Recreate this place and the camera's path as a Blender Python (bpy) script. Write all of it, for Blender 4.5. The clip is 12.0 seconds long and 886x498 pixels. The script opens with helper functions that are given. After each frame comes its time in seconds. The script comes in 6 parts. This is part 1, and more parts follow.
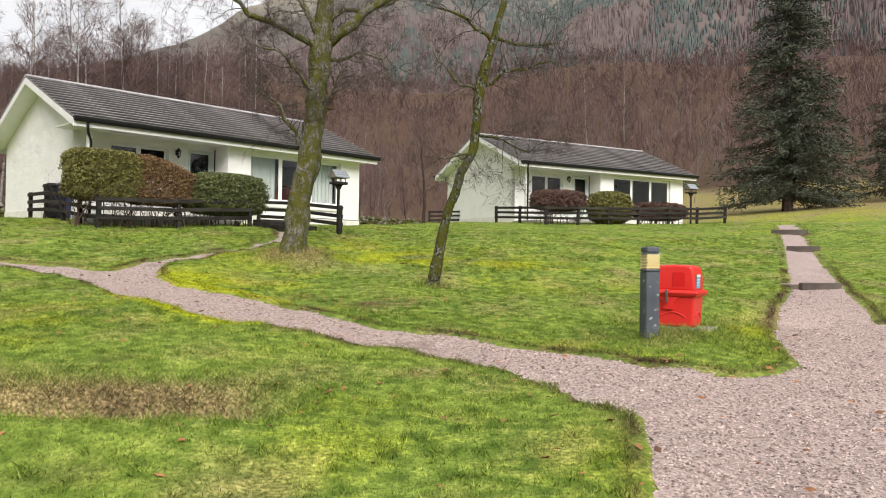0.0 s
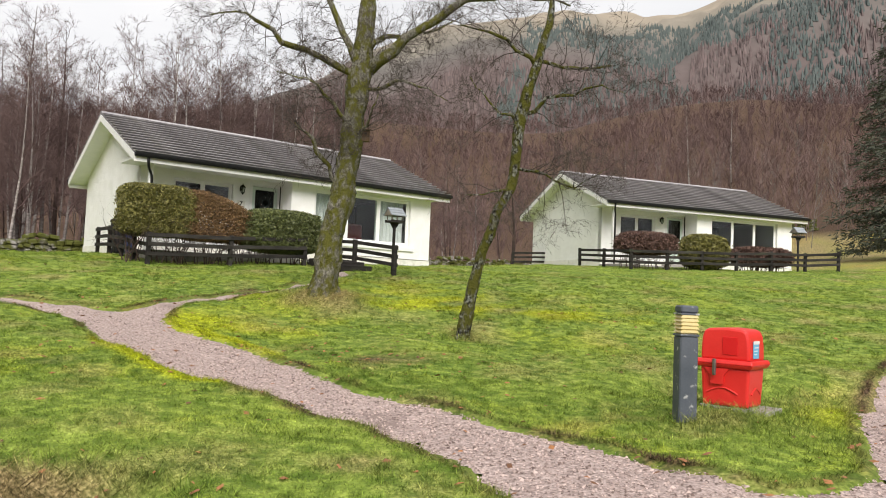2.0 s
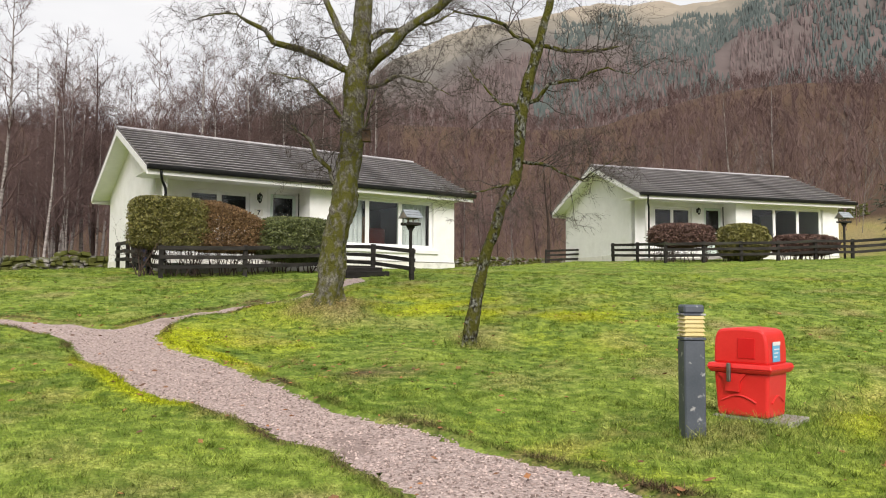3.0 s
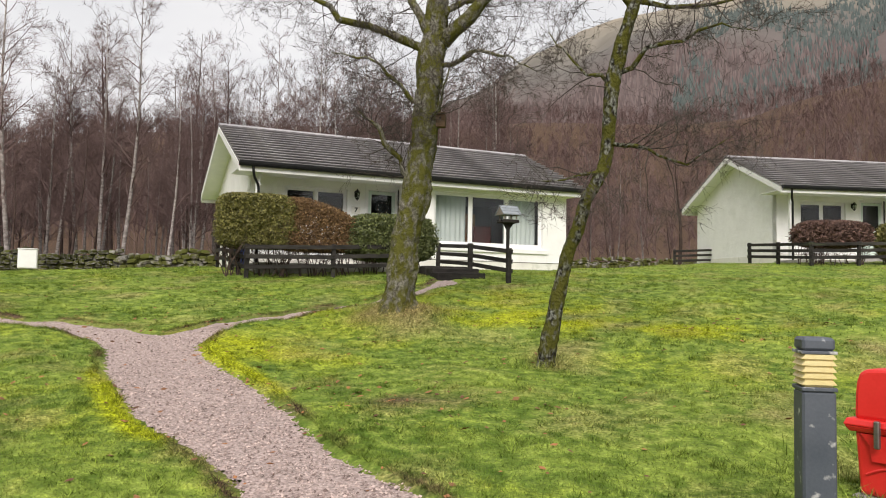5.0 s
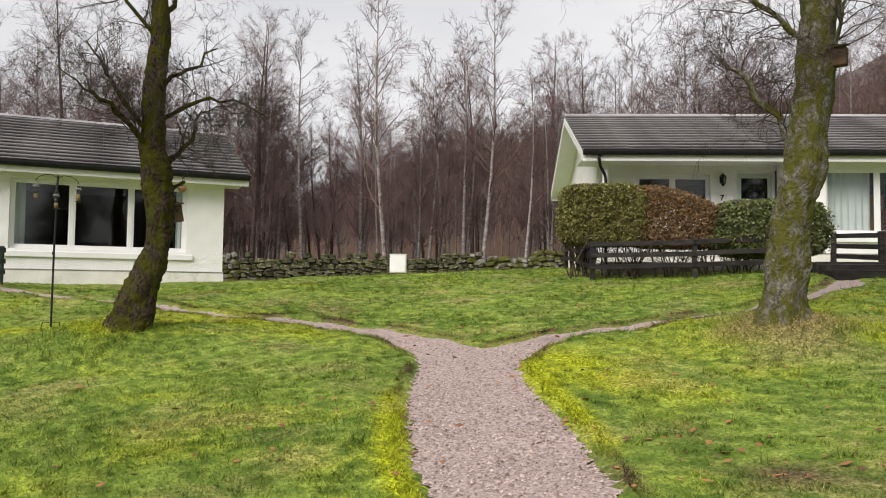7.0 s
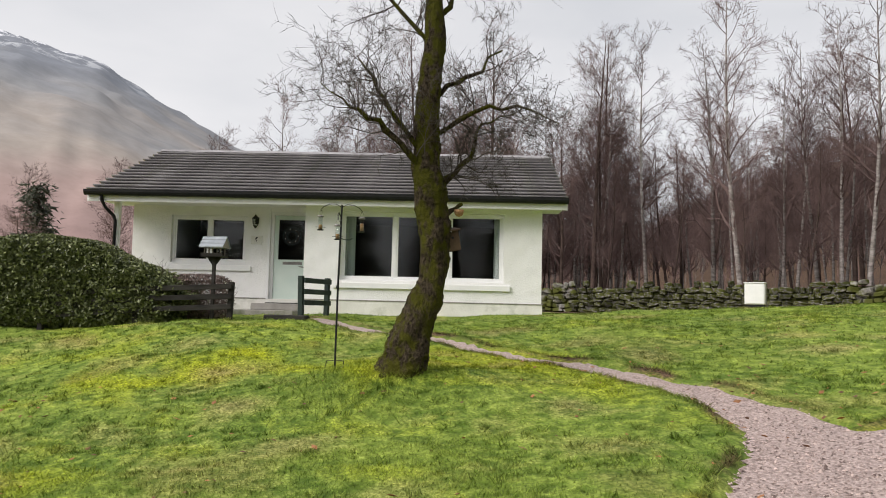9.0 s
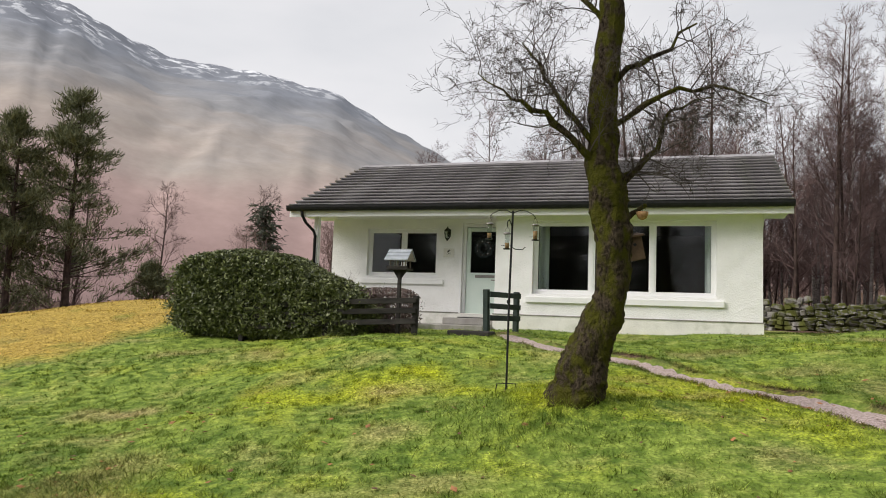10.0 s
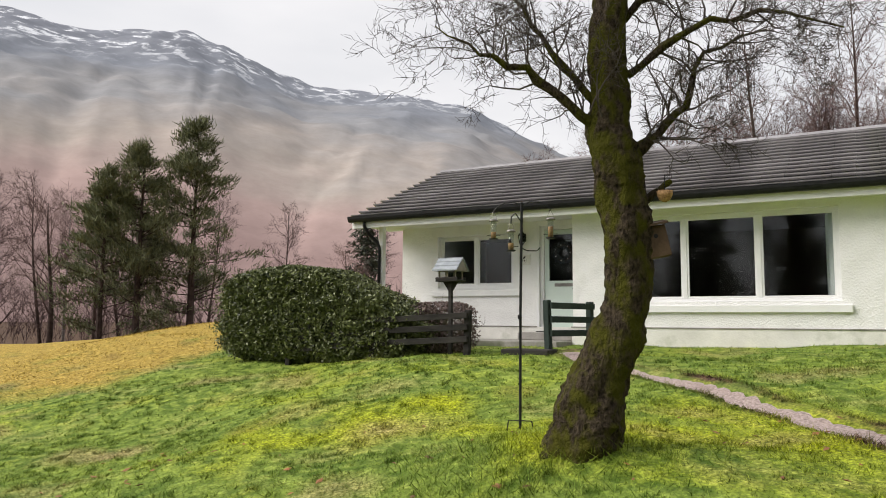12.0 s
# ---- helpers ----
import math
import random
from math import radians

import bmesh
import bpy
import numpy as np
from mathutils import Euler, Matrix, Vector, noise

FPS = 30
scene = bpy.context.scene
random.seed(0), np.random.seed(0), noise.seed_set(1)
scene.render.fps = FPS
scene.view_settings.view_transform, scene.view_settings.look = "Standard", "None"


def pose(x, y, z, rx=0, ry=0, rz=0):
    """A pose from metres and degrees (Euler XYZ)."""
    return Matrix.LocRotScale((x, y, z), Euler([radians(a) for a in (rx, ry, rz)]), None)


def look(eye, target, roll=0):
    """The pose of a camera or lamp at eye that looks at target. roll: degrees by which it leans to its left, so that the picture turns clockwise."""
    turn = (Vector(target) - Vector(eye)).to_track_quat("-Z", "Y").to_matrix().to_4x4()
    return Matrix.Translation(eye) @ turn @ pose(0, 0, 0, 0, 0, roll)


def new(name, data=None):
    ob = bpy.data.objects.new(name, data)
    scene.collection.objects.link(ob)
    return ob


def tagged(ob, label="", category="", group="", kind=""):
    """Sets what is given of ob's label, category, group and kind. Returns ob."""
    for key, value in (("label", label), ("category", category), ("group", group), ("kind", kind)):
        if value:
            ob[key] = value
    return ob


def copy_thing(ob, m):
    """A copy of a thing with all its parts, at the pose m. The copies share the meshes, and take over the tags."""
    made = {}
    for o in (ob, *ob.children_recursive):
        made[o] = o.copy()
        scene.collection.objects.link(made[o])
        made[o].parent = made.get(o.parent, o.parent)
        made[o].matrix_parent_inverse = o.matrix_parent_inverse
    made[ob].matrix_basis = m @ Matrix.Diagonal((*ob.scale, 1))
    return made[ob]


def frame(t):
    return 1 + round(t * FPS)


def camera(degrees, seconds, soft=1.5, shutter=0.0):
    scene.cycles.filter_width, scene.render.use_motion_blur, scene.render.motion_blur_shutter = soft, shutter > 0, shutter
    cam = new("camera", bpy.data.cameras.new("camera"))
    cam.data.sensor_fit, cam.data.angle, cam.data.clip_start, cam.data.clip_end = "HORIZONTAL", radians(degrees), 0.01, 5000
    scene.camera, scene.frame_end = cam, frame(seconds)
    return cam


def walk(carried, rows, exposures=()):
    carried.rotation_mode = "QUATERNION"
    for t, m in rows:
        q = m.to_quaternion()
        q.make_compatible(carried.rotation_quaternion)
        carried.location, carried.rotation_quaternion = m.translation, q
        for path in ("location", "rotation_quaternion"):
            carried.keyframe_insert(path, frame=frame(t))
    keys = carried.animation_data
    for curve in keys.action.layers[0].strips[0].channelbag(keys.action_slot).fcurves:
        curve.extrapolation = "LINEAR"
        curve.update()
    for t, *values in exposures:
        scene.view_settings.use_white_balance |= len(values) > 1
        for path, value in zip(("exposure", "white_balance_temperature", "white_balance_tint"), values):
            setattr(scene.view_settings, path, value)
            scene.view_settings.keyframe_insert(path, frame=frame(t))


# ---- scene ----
cam = camera(60.55, 12.0, soft=1.0)
PATH = [
    (0.0, 0.005, 0.040, 1.425, -0.126, 0.552, -0.925),
    (0.5, 0.297, 0.417, 1.482, 1.030, 1.170, -1.185),
    (1.0, 0.573, 0.741, 1.538, 4.452, 1.749, -1.050),
    (1.5, 0.825, 1.139, 1.570, 5.894, 2.273, -2.140),
    (2.0, 1.080, 1.492, 1.584, 7.921, 3.296, -2.382),
    (2.5, 1.332, 1.839, 1.613, 10.231, 3.342, -0.998),
    (4.5, 1.876, 3.553, 1.725, 14.846, 3.107, -0.808),
    (5.0, 1.899, 3.968, 1.759, 21.345, 3.137, -1.023),
    (5.5, 1.736, 4.415, 1.764, 28.923, 2.481, -1.253),
    (6.0, 1.504, 4.951, 1.773, 35.821, 2.736, -1.651),
    (6.5, 1.251, 5.417, 1.775, 43.790, 2.648, -1.402),
    (8.5, -0.053, 7.153, 1.941, 62.828, 4.420, -0.311),
    (9.0, -0.428, 7.443, 1.953, 74.961, 4.358, -1.382),
    (9.5, -0.852, 7.794, 1.957, 82.519, 4.148, -1.100),
    (10.0, -1.306, 8.072, 1.998, 91.351, 4.921, -2.056),
    (10.5, -1.805, 8.357, 2.029, 93.927, 4.934, -1.433),
    (11.0, -2.198, 8.730, 2.060, 95.345, 4.416, 0.256),
    (11.5, -2.596, 9.003, 2.104, 100.135, 5.039, -0.372),
    (12.0, -3.025, 9.336, 2.110, 102.269, 5.524, -0.399),
]
walk(cam, [(t, pose(x, y, z, 90 + pitch, roll, yaw)) for t, x, y, z, yaw, pitch, roll in PATH],
     [(0.0, 1.36, 6750, 12), (5.5, 1.2, 6800, 13), (9.5, 1.1, 6650, 13), (12.0, 1.22, 6700, 13)])

# ---- sky and light: bright overcast ----
world = bpy.data.worlds.new("overcast_sky")
scene.world = world
world.use_nodes = True
wn, wl = world.node_tree.nodes, world.node_tree.links
wn.clear()
sky = wn.new("ShaderNodeTexSky")
sky.sky_type, sky.sun_disc = "NISHITA", False
sky.sun_elevation, sky.sun_rotation = radians(38), radians(165)
sky_bg = wn.new("ShaderNodeBackground")
sky_bg.inputs["Strength"].default_value = 0.05
cloud_co = wn.new("ShaderNodeTexCoord")
cloud_map = wn.new("ShaderNodeMapping")
cloud_map.inputs["Scale"].default_value = (1, 1, 3.2)
cloud_noise = wn.new("ShaderNodeTexNoise")
cloud_noise.inputs["Scale"].default_value, cloud_noise.inputs["Detail"].default_value = 1.7, 5
cloud_ramp = wn.new("ShaderNodeValToRGB")
cloud_ramp.color_ramp.elements[0].position, cloud_ramp.color_ramp.elements[0].color = 0.3, (0.63, 0.66, 0.69, 1)
cloud_ramp.color_ramp.elements[1].position, cloud_ramp.color_ramp.elements[1].color = 0.7, (0.86, 0.87, 0.88, 1)
cloud_bg = wn.new("ShaderNodeBackground")
cloud_bg.inputs["Strength"].default_value = 0.51
sky_mix = wn.new("ShaderNodeMixShader")
sky_mix.inputs[0].default_value = 0.9
sky_out = wn.new("ShaderNodeOutputWorld")
wl.new(sky.outputs[0], sky_bg.inputs[0])
wl.new(cloud_co.outputs["Generated"], cloud_map.inputs[0])
wl.new(cloud_map.outputs[0], cloud_noise.inputs["Vector"])
wl.new(cloud_noise.outputs["Fac"], cloud_ramp.inputs[0])
wl.new(cloud_ramp.outputs[0], cloud_bg.inputs[0])
wl.new(sky_bg.outputs[0], sky_mix.inputs[1])
wl.new(cloud_bg.outputs[0], sky_mix.inputs[2])
wl.new(sky_mix.outputs[0], sky_out.inputs[0])

sun = new("sun", bpy.data.lights.new("sun", "SUN"))
sun.data.energy, sun.data.angle, sun.data.color = 1.5, radians(35), (1.0, 0.97, 0.93)
sun.matrix_world = look((5, -18, 14.5), (0, 0, 0))


# ---- materials ----
def surf(name, dark, light, scale=6.0, rough=0.8, bump=0.3, fine=60.0, metal=0.0, vary=0.0, stain=None, stain_at=0.62,
         stain_scale=2.0, stretch=(1, 1, 1), detail=6.0, p0=0.42, p1=0.85, deep=0.02, spec=0.5):
    """Two-scale noise between two colours, fine relief, and an optional stain colour in patches."""
    m = bpy.data.materials.new(name)
    m.use_nodes = True
    n, l = m.node_tree.nodes, m.node_tree.links
    b = n["Principled BSDF"]
    co, mp = n.new("ShaderNodeTexCoord"), n.new("ShaderNodeMapping")
    mp.inputs["Scale"].default_value = stretch
    l.new(co.outputs["Object"], mp.inputs[0])
    a, f = n.new("ShaderNodeTexNoise"), n.new("ShaderNodeTexNoise")
    a.inputs["Scale"].default_value, a.inputs["Detail"].default_value = scale, detail
    f.inputs["Scale"].default_value, f.inputs["Detail"].default_value = fine, 3
    add = n.new("ShaderNodeMath")
    add.operation, add.inputs[1].default_value = "MULTIPLY_ADD", 0.35
    ramp = n.new("ShaderNodeValToRGB")
    e = ramp.color_ramp.elements
    e[0].position, e[0].color, e[1].position, e[1].color = p0, (*dark, 1), p1, (*light, 1)
    for x in (a, f):
        l.new(mp.outputs[0], x.inputs["Vector"])
    l.new(f.outputs["Fac"], add.inputs[0])
    l.new(a.outputs["Fac"], add.inputs[2])
    l.new(add.outputs[0], ramp.inputs[0])
    colour = ramp.outputs[0]
    if stain:
        s, r2, mx = n.new("ShaderNodeTexNoise"), n.new("ShaderNodeValToRGB"), n.new("ShaderNodeMix")
        s.inputs["Scale"].default_value, s.inputs["Detail"].default_value = stain_scale, 7
        r2.color_ramp.elements[0].position, r2.color_ramp.elements[1].position = stain_at - 0.08, stain_at + 0.06
        mx.data_type = "RGBA"
        l.new(mp.outputs[0], s.inputs["Vector"])
        l.new(s.outputs["Fac"], r2.inputs[0])
        l.new(r2.outputs[0], mx.inputs["Factor"])
        l.new(colour, mx.inputs[6])
        mx.inputs[7].default_value = (*stain, 1)
        colour = mx.outputs[2]
    if vary:
        info, hs, mr = n.new("ShaderNodeObjectInfo"), n.new("ShaderNodeHueSaturation"), n.new("ShaderNodeMapRange")
        mr.inputs["To Min"].default_value, mr.inputs["To Max"].default_value = 1 - vary, 1 + vary
        l.new(info.outputs["Random"], mr.inputs["Value"])
        l.new(mr.outputs[0], hs.inputs["Value"])
        l.new(colour, hs.inputs["Color"])
        colour = hs.outputs[0]
    l.new(colour, b.inputs["Base Color"])
    b.inputs["Roughness"].default_value, b.inputs["Metallic"].default_value = rough, metal
    b.inputs["Specular IOR Level"].default_value = spec
    if bump:
        bp = n.new("ShaderNodeBump")
        bp.inputs["Strength"].default_value, bp.inputs["Distance"].default_value = bump, deep
        l.new(add.outputs[0], bp.inputs["Height"])
        l.new(bp.outputs[0], b.inputs["Normal"])
    return m


M = {
    "harl": surf("white_roughcast", (0.8, 0.8, 0.785), (0.87, 0.87, 0.86), 3.0, 0.9, 1.0, 34.0, stain=(0.77, 0.775, 0.75), stain_at=0.68, stain_scale=1.1, deep=0.035),
    "plinth": surf("cream_plinth", (0.66, 0.65, 0.6), (0.8, 0.79, 0.74), 3.0, 0.9, 0.7, 42.0, stain=(0.45, 0.46, 0.38), stain_at=0.66),
    "white": surf("white_paint", (0.76, 0.77, 0.76), (0.84, 0.84, 0.83), 4.0, 0.45, 0.05, 50.0),
    "pvc": surf("white_plastic_frame", (0.78, 0.79, 0.79), (0.85, 0.85, 0.85), 4.0, 0.3, 0.0),
    "tile": surf("grey_roof_tile", (0.21, 0.2, 0.205), (0.4, 0.385, 0.39), 1.5, 0.24, 0.1, 35.0, vary=0.12, stain=(0.28, 0.28, 0.25), stain_at=0.68, spec=0.75),
    "black": surf("black_plastic", (0.006, 0.006, 0.007), (0.018, 0.018, 0.02), 8.0, 0.55, 0.05, spec=0.25),
    "mint": surf("pale_green_door_paint", (0.55, 0.66, 0.6), (0.63, 0.72, 0.66), 3.0, 0.4, 0.04),
    "dark_timber": surf("black_stained_timber", (0.011, 0.01, 0.0095), (0.042, 0.038, 0.034), 3.0, 0.8, 0.5, 40.0, vary=0.25, stain=(0.045, 0.05, 0.03), stain_at=0.68, stretch=(1, 1, 4), spec=0.2),
    "grey_timber": surf("weathered_timber", (0.13, 0.11, 0.09), (0.27, 0.24, 0.2), 4.0, 0.85, 0.5, 40.0, vary=0.2),
    "green_timber": surf("green_stained_timber", (0.015, 0.026, 0.023), (0.045, 0.062, 0.052), 3.0, 0.75, 0.4, 40.0, vary=0.15, spec=0.2),
    "concrete": surf("grey_concrete", (0.2, 0.19, 0.175), (0.34, 0.325, 0.3), 3.0, 0.9, 0.5, 50.0, stain=(0.14, 0.15, 0.1), stain_at=0.6),
    "stone": surf("mossy_field_stone", (0.04, 0.036, 0.033), (0.24, 0.23, 0.215), 4.0, 0.9, 0.8, 30.0, vary=0.5, stain=(0.055, 0.06, 0.014), stain_at=0.45, stain_scale=2.5, spec=0.2),
    "bark": surf("mossy_bark", (0.06, 0.055, 0.04), (0.25, 0.24, 0.2), 30.0, 0.95, 1.0, 75.0, stain=(0.1, 0.1, 0.022), stain_at=0.5, stain_scale=9.0, stretch=(1, 1, 0.7), p0=0.48, p1=0.88, deep=0.05, spec=0.15),
    "bark_green": surf("very_mossy_bark", (0.012, 0.009, 0.006), (0.085, 0.066, 0.044), 34.0, 0.95, 1.0, 90.0, stain=(0.064, 0.064, 0.009), stain_at=0.51, stain_scale=9.0, stretch=(1, 1, 0.6), p0=0.48, p1=0.86, deep=0.05, spec=0.1),
    "lichen_bark": surf("lichen_bark", (0.018, 0.016, 0.012), (0.26, 0.27, 0.24), 26.0, 0.95, 1.0, 50.0, stain=(0.075, 0.075, 0.014), stain_at=0.47, stain_scale=9.0, stretch=(1, 1, 0.7), p0=0.6, p1=0.86, deep=0.05, spec=0.15),
    "twig": surf("dark_twigs", (0.03, 0.024, 0.021), (0.095, 0.08, 0.072), 5.0, 0.9, 0.0, spec=0.2),
    "birch": surf("pale_birch_bark", (0.09, 0.075, 0.07), (0.34, 0.31, 0.29), 4.0, 0.85, 0.3, vary=0.3, stretch=(1, 1, 2.5), spec=0.2),
    "brown_bark": surf("brown_bark", (0.03, 0.021, 0.018), (0.095, 0.066, 0.056), 4.0, 0.9, 0.4, vary=0.3, spec=0.2),
    "birch_twig": surf("purple_brown_twigs", (0.075, 0.048, 0.045), (0.185, 0.128, 0.12), 0.6, 0.9, 0.0, vary=0.25, spec=0.15),
    "red_bin": surf("red_plastic", (0.62, 0.02, 0.018), (0.72, 0.034, 0.03), 3.0, 0.38, 0.08),
    "red_dark": surf("darker_red_panel", (0.55, 0.008, 0.01), (0.62, 0.012, 0.014), 3.0, 0.4, 0.05),
    "bollard": surf("grey_bollard_paint", (0.05, 0.062, 0.08), (0.085, 0.098, 0.12), 4.0, 0.5, 0.1, stain=(0.6, 0.6, 0.58), stain_at=0.69, stain_scale=14.0),
    "lens": surf("cream_louvre_plastic", (0.62, 0.5, 0.2), (0.72, 0.62, 0.33), 6.0, 0.35, 0.05),
    "label_blue": surf("blue_label", (0.1, 0.38, 0.62), (0.14, 0.45, 0.7), 4.0, 0.4, 0.0),
    "label_white": surf("white_label", (0.7, 0.7, 0.7), (0.8, 0.8, 0.8), 4.0, 0.4, 0.0),
    "steel": surf("dull_steel", (0.16, 0.15, 0.14), (0.3, 0.28, 0.26), 8.0, 0.4, 0.1, metal=0.8),
    "slate_blue": surf("grey_blue_felt_roof", (0.2, 0.225, 0.25), (0.33, 0.36, 0.39), 6.0, 0.7, 0.2),
    "bin_blue": surf("dark_blue_plastic", (0.012, 0.02, 0.06), (0.02, 0.03, 0.09), 5.0, 0.4, 0.05),
    "curtain": surf("white_net_curtain", (0.62, 0.63, 0.62), (0.78, 0.78, 0.77), 3.0, 0.9, 0.0),
    # near-black, so the dimness indoors is in the colour itself
    "room": surf("dimmed_room_wall", (0.025, 0.022, 0.02), (0.045, 0.04, 0.036), 2.0, 0.9, 0.05),
    "wood_in": surf("orange_brown_wood", (0.22, 0.085, 0.03), (0.36, 0.15, 0.05), 3.0, 0.5, 0.1),
    "red_cloth": surf("dark_red_cloth", (0.1, 0.015, 0.012), (0.17, 0.03, 0.025), 5.0, 0.95, 0.1),
    "box_brown": surf("brown_birdbox_wood", (0.06, 0.038, 0.026), (0.13, 0.085, 0.055), 6.0, 0.85, 0.3, spec=0.2),
    "step_timber": surf("dark_wet_step", (0.05, 0.042, 0.038), (0.13, 0.11, 0.095), 4.0, 0.85, 0.4, spec=0.2),
    "seed": surf("seed_mix", (0.2, 0.1, 0.04), (0.5, 0.3, 0.14), 60.0, 0.8, 0.3),
    "leaf_dead": surf("fallen_brown_leaves", (0.16, 0.06, 0.02), (0.4, 0.18, 0.06), 3.0, 0.8, 0.0),
}


def glass(name):
    m = bpy.data.materials.new(name)
    m.use_nodes = True
    n, l = m.node_tree.nodes, m.node_tree.links
    n.remove(n["Principled BSDF"])
    clear, shine, mix, fr = n.new("ShaderNodeBsdfTransparent"), n.new("ShaderNodeBsdfGlossy"), n.new("ShaderNodeMixShader"), n.new("ShaderNodeLayerWeight")
    clear.inputs[0].default_value = (0.82, 0.86, 0.85, 1)
    shine.inputs["Roughness"].default_value = 0.01
    power, boost = n.new("ShaderNodeMath"), n.new("ShaderNodeMath")
    power.operation, power.inputs[1].default_value = "POWER", 4.0
    boost.operation, boost.inputs[1].default_value, boost.inputs[2].default_value = "MULTIPLY_ADD", 0.5, 0.035
    l.new(fr.outputs["Facing"], power.inputs[0])
    l.new(power.outputs[0], boost.inputs[0])
    l.new(boost.outputs[0], mix.inputs[0])
    l.new(clear.outputs[0], mix.inputs[1])
    l.new(shine.outputs[0], mix.inputs[2])
    l.new(mix.outputs[0], n["Material Output"].inputs[0])
    return m


M["glass"] = glass("window_glass")


def leafy(name, dark, light, rough=0.45):
    """Leaves whose tone varies from leaf to leaf."""
    m = bpy.data.materials.new(name)
    m.use_nodes = True
    n, l = m.node_tree.nodes, m.node_tree.links
    b, g, r = n["Principled BSDF"], n.new("ShaderNodeNewGeometry"), n.new("ShaderNodeValToRGB")
    r.color_ramp.elements[0].color, r.color_ramp.elements[1].color = (*dark, 1), (*light, 1)
    l.new(g.outputs["Random Per Island"], r.inputs[0])
    l.new(r.outputs[0], b.inputs["Base Color"])
    b.inputs["Roughness"].default_value = rough
    return m


M["hedge_green"] = leafy("olive_hedge_leaves", (0.06, 0.06, 0.014), (0.26, 0.24, 0.065), 0.6)
M["hedge_dark"] = leafy("dark_evergreen_leaves", (0.03, 0.042, 0.012), (0.2, 0.23, 0.08), 0.5)
M["hedge_rust"] = leafy("rusty_beech_leaves", (0.08, 0.045, 0.02), (0.3, 0.18, 0.08), 0.8)
M["hedge_red"] = leafy("red_brown_twigs", (0.06, 0.032, 0.026), (0.19, 0.11, 0.085), 0.8)
M["hedge_twiggy"] = leafy("grey_brown_twigs", (0.08, 0.055, 0.05), (0.26, 0.19, 0.17), 0.8)
M["wreath_dark"] = leafy("dark_blue_green_sprigs", (0.008, 0.014, 0.018), (0.04, 0.055, 0.06), 0.7)
M["pine"] = leafy("pine_needles", (0.06, 0.07, 0.032), (0.2, 0.215, 0.1), 0.8)
M["spruce"] = leafy("spruce_needles", (0.03, 0.04, 0.026), (0.075, 0.085, 0.052), 0.7)


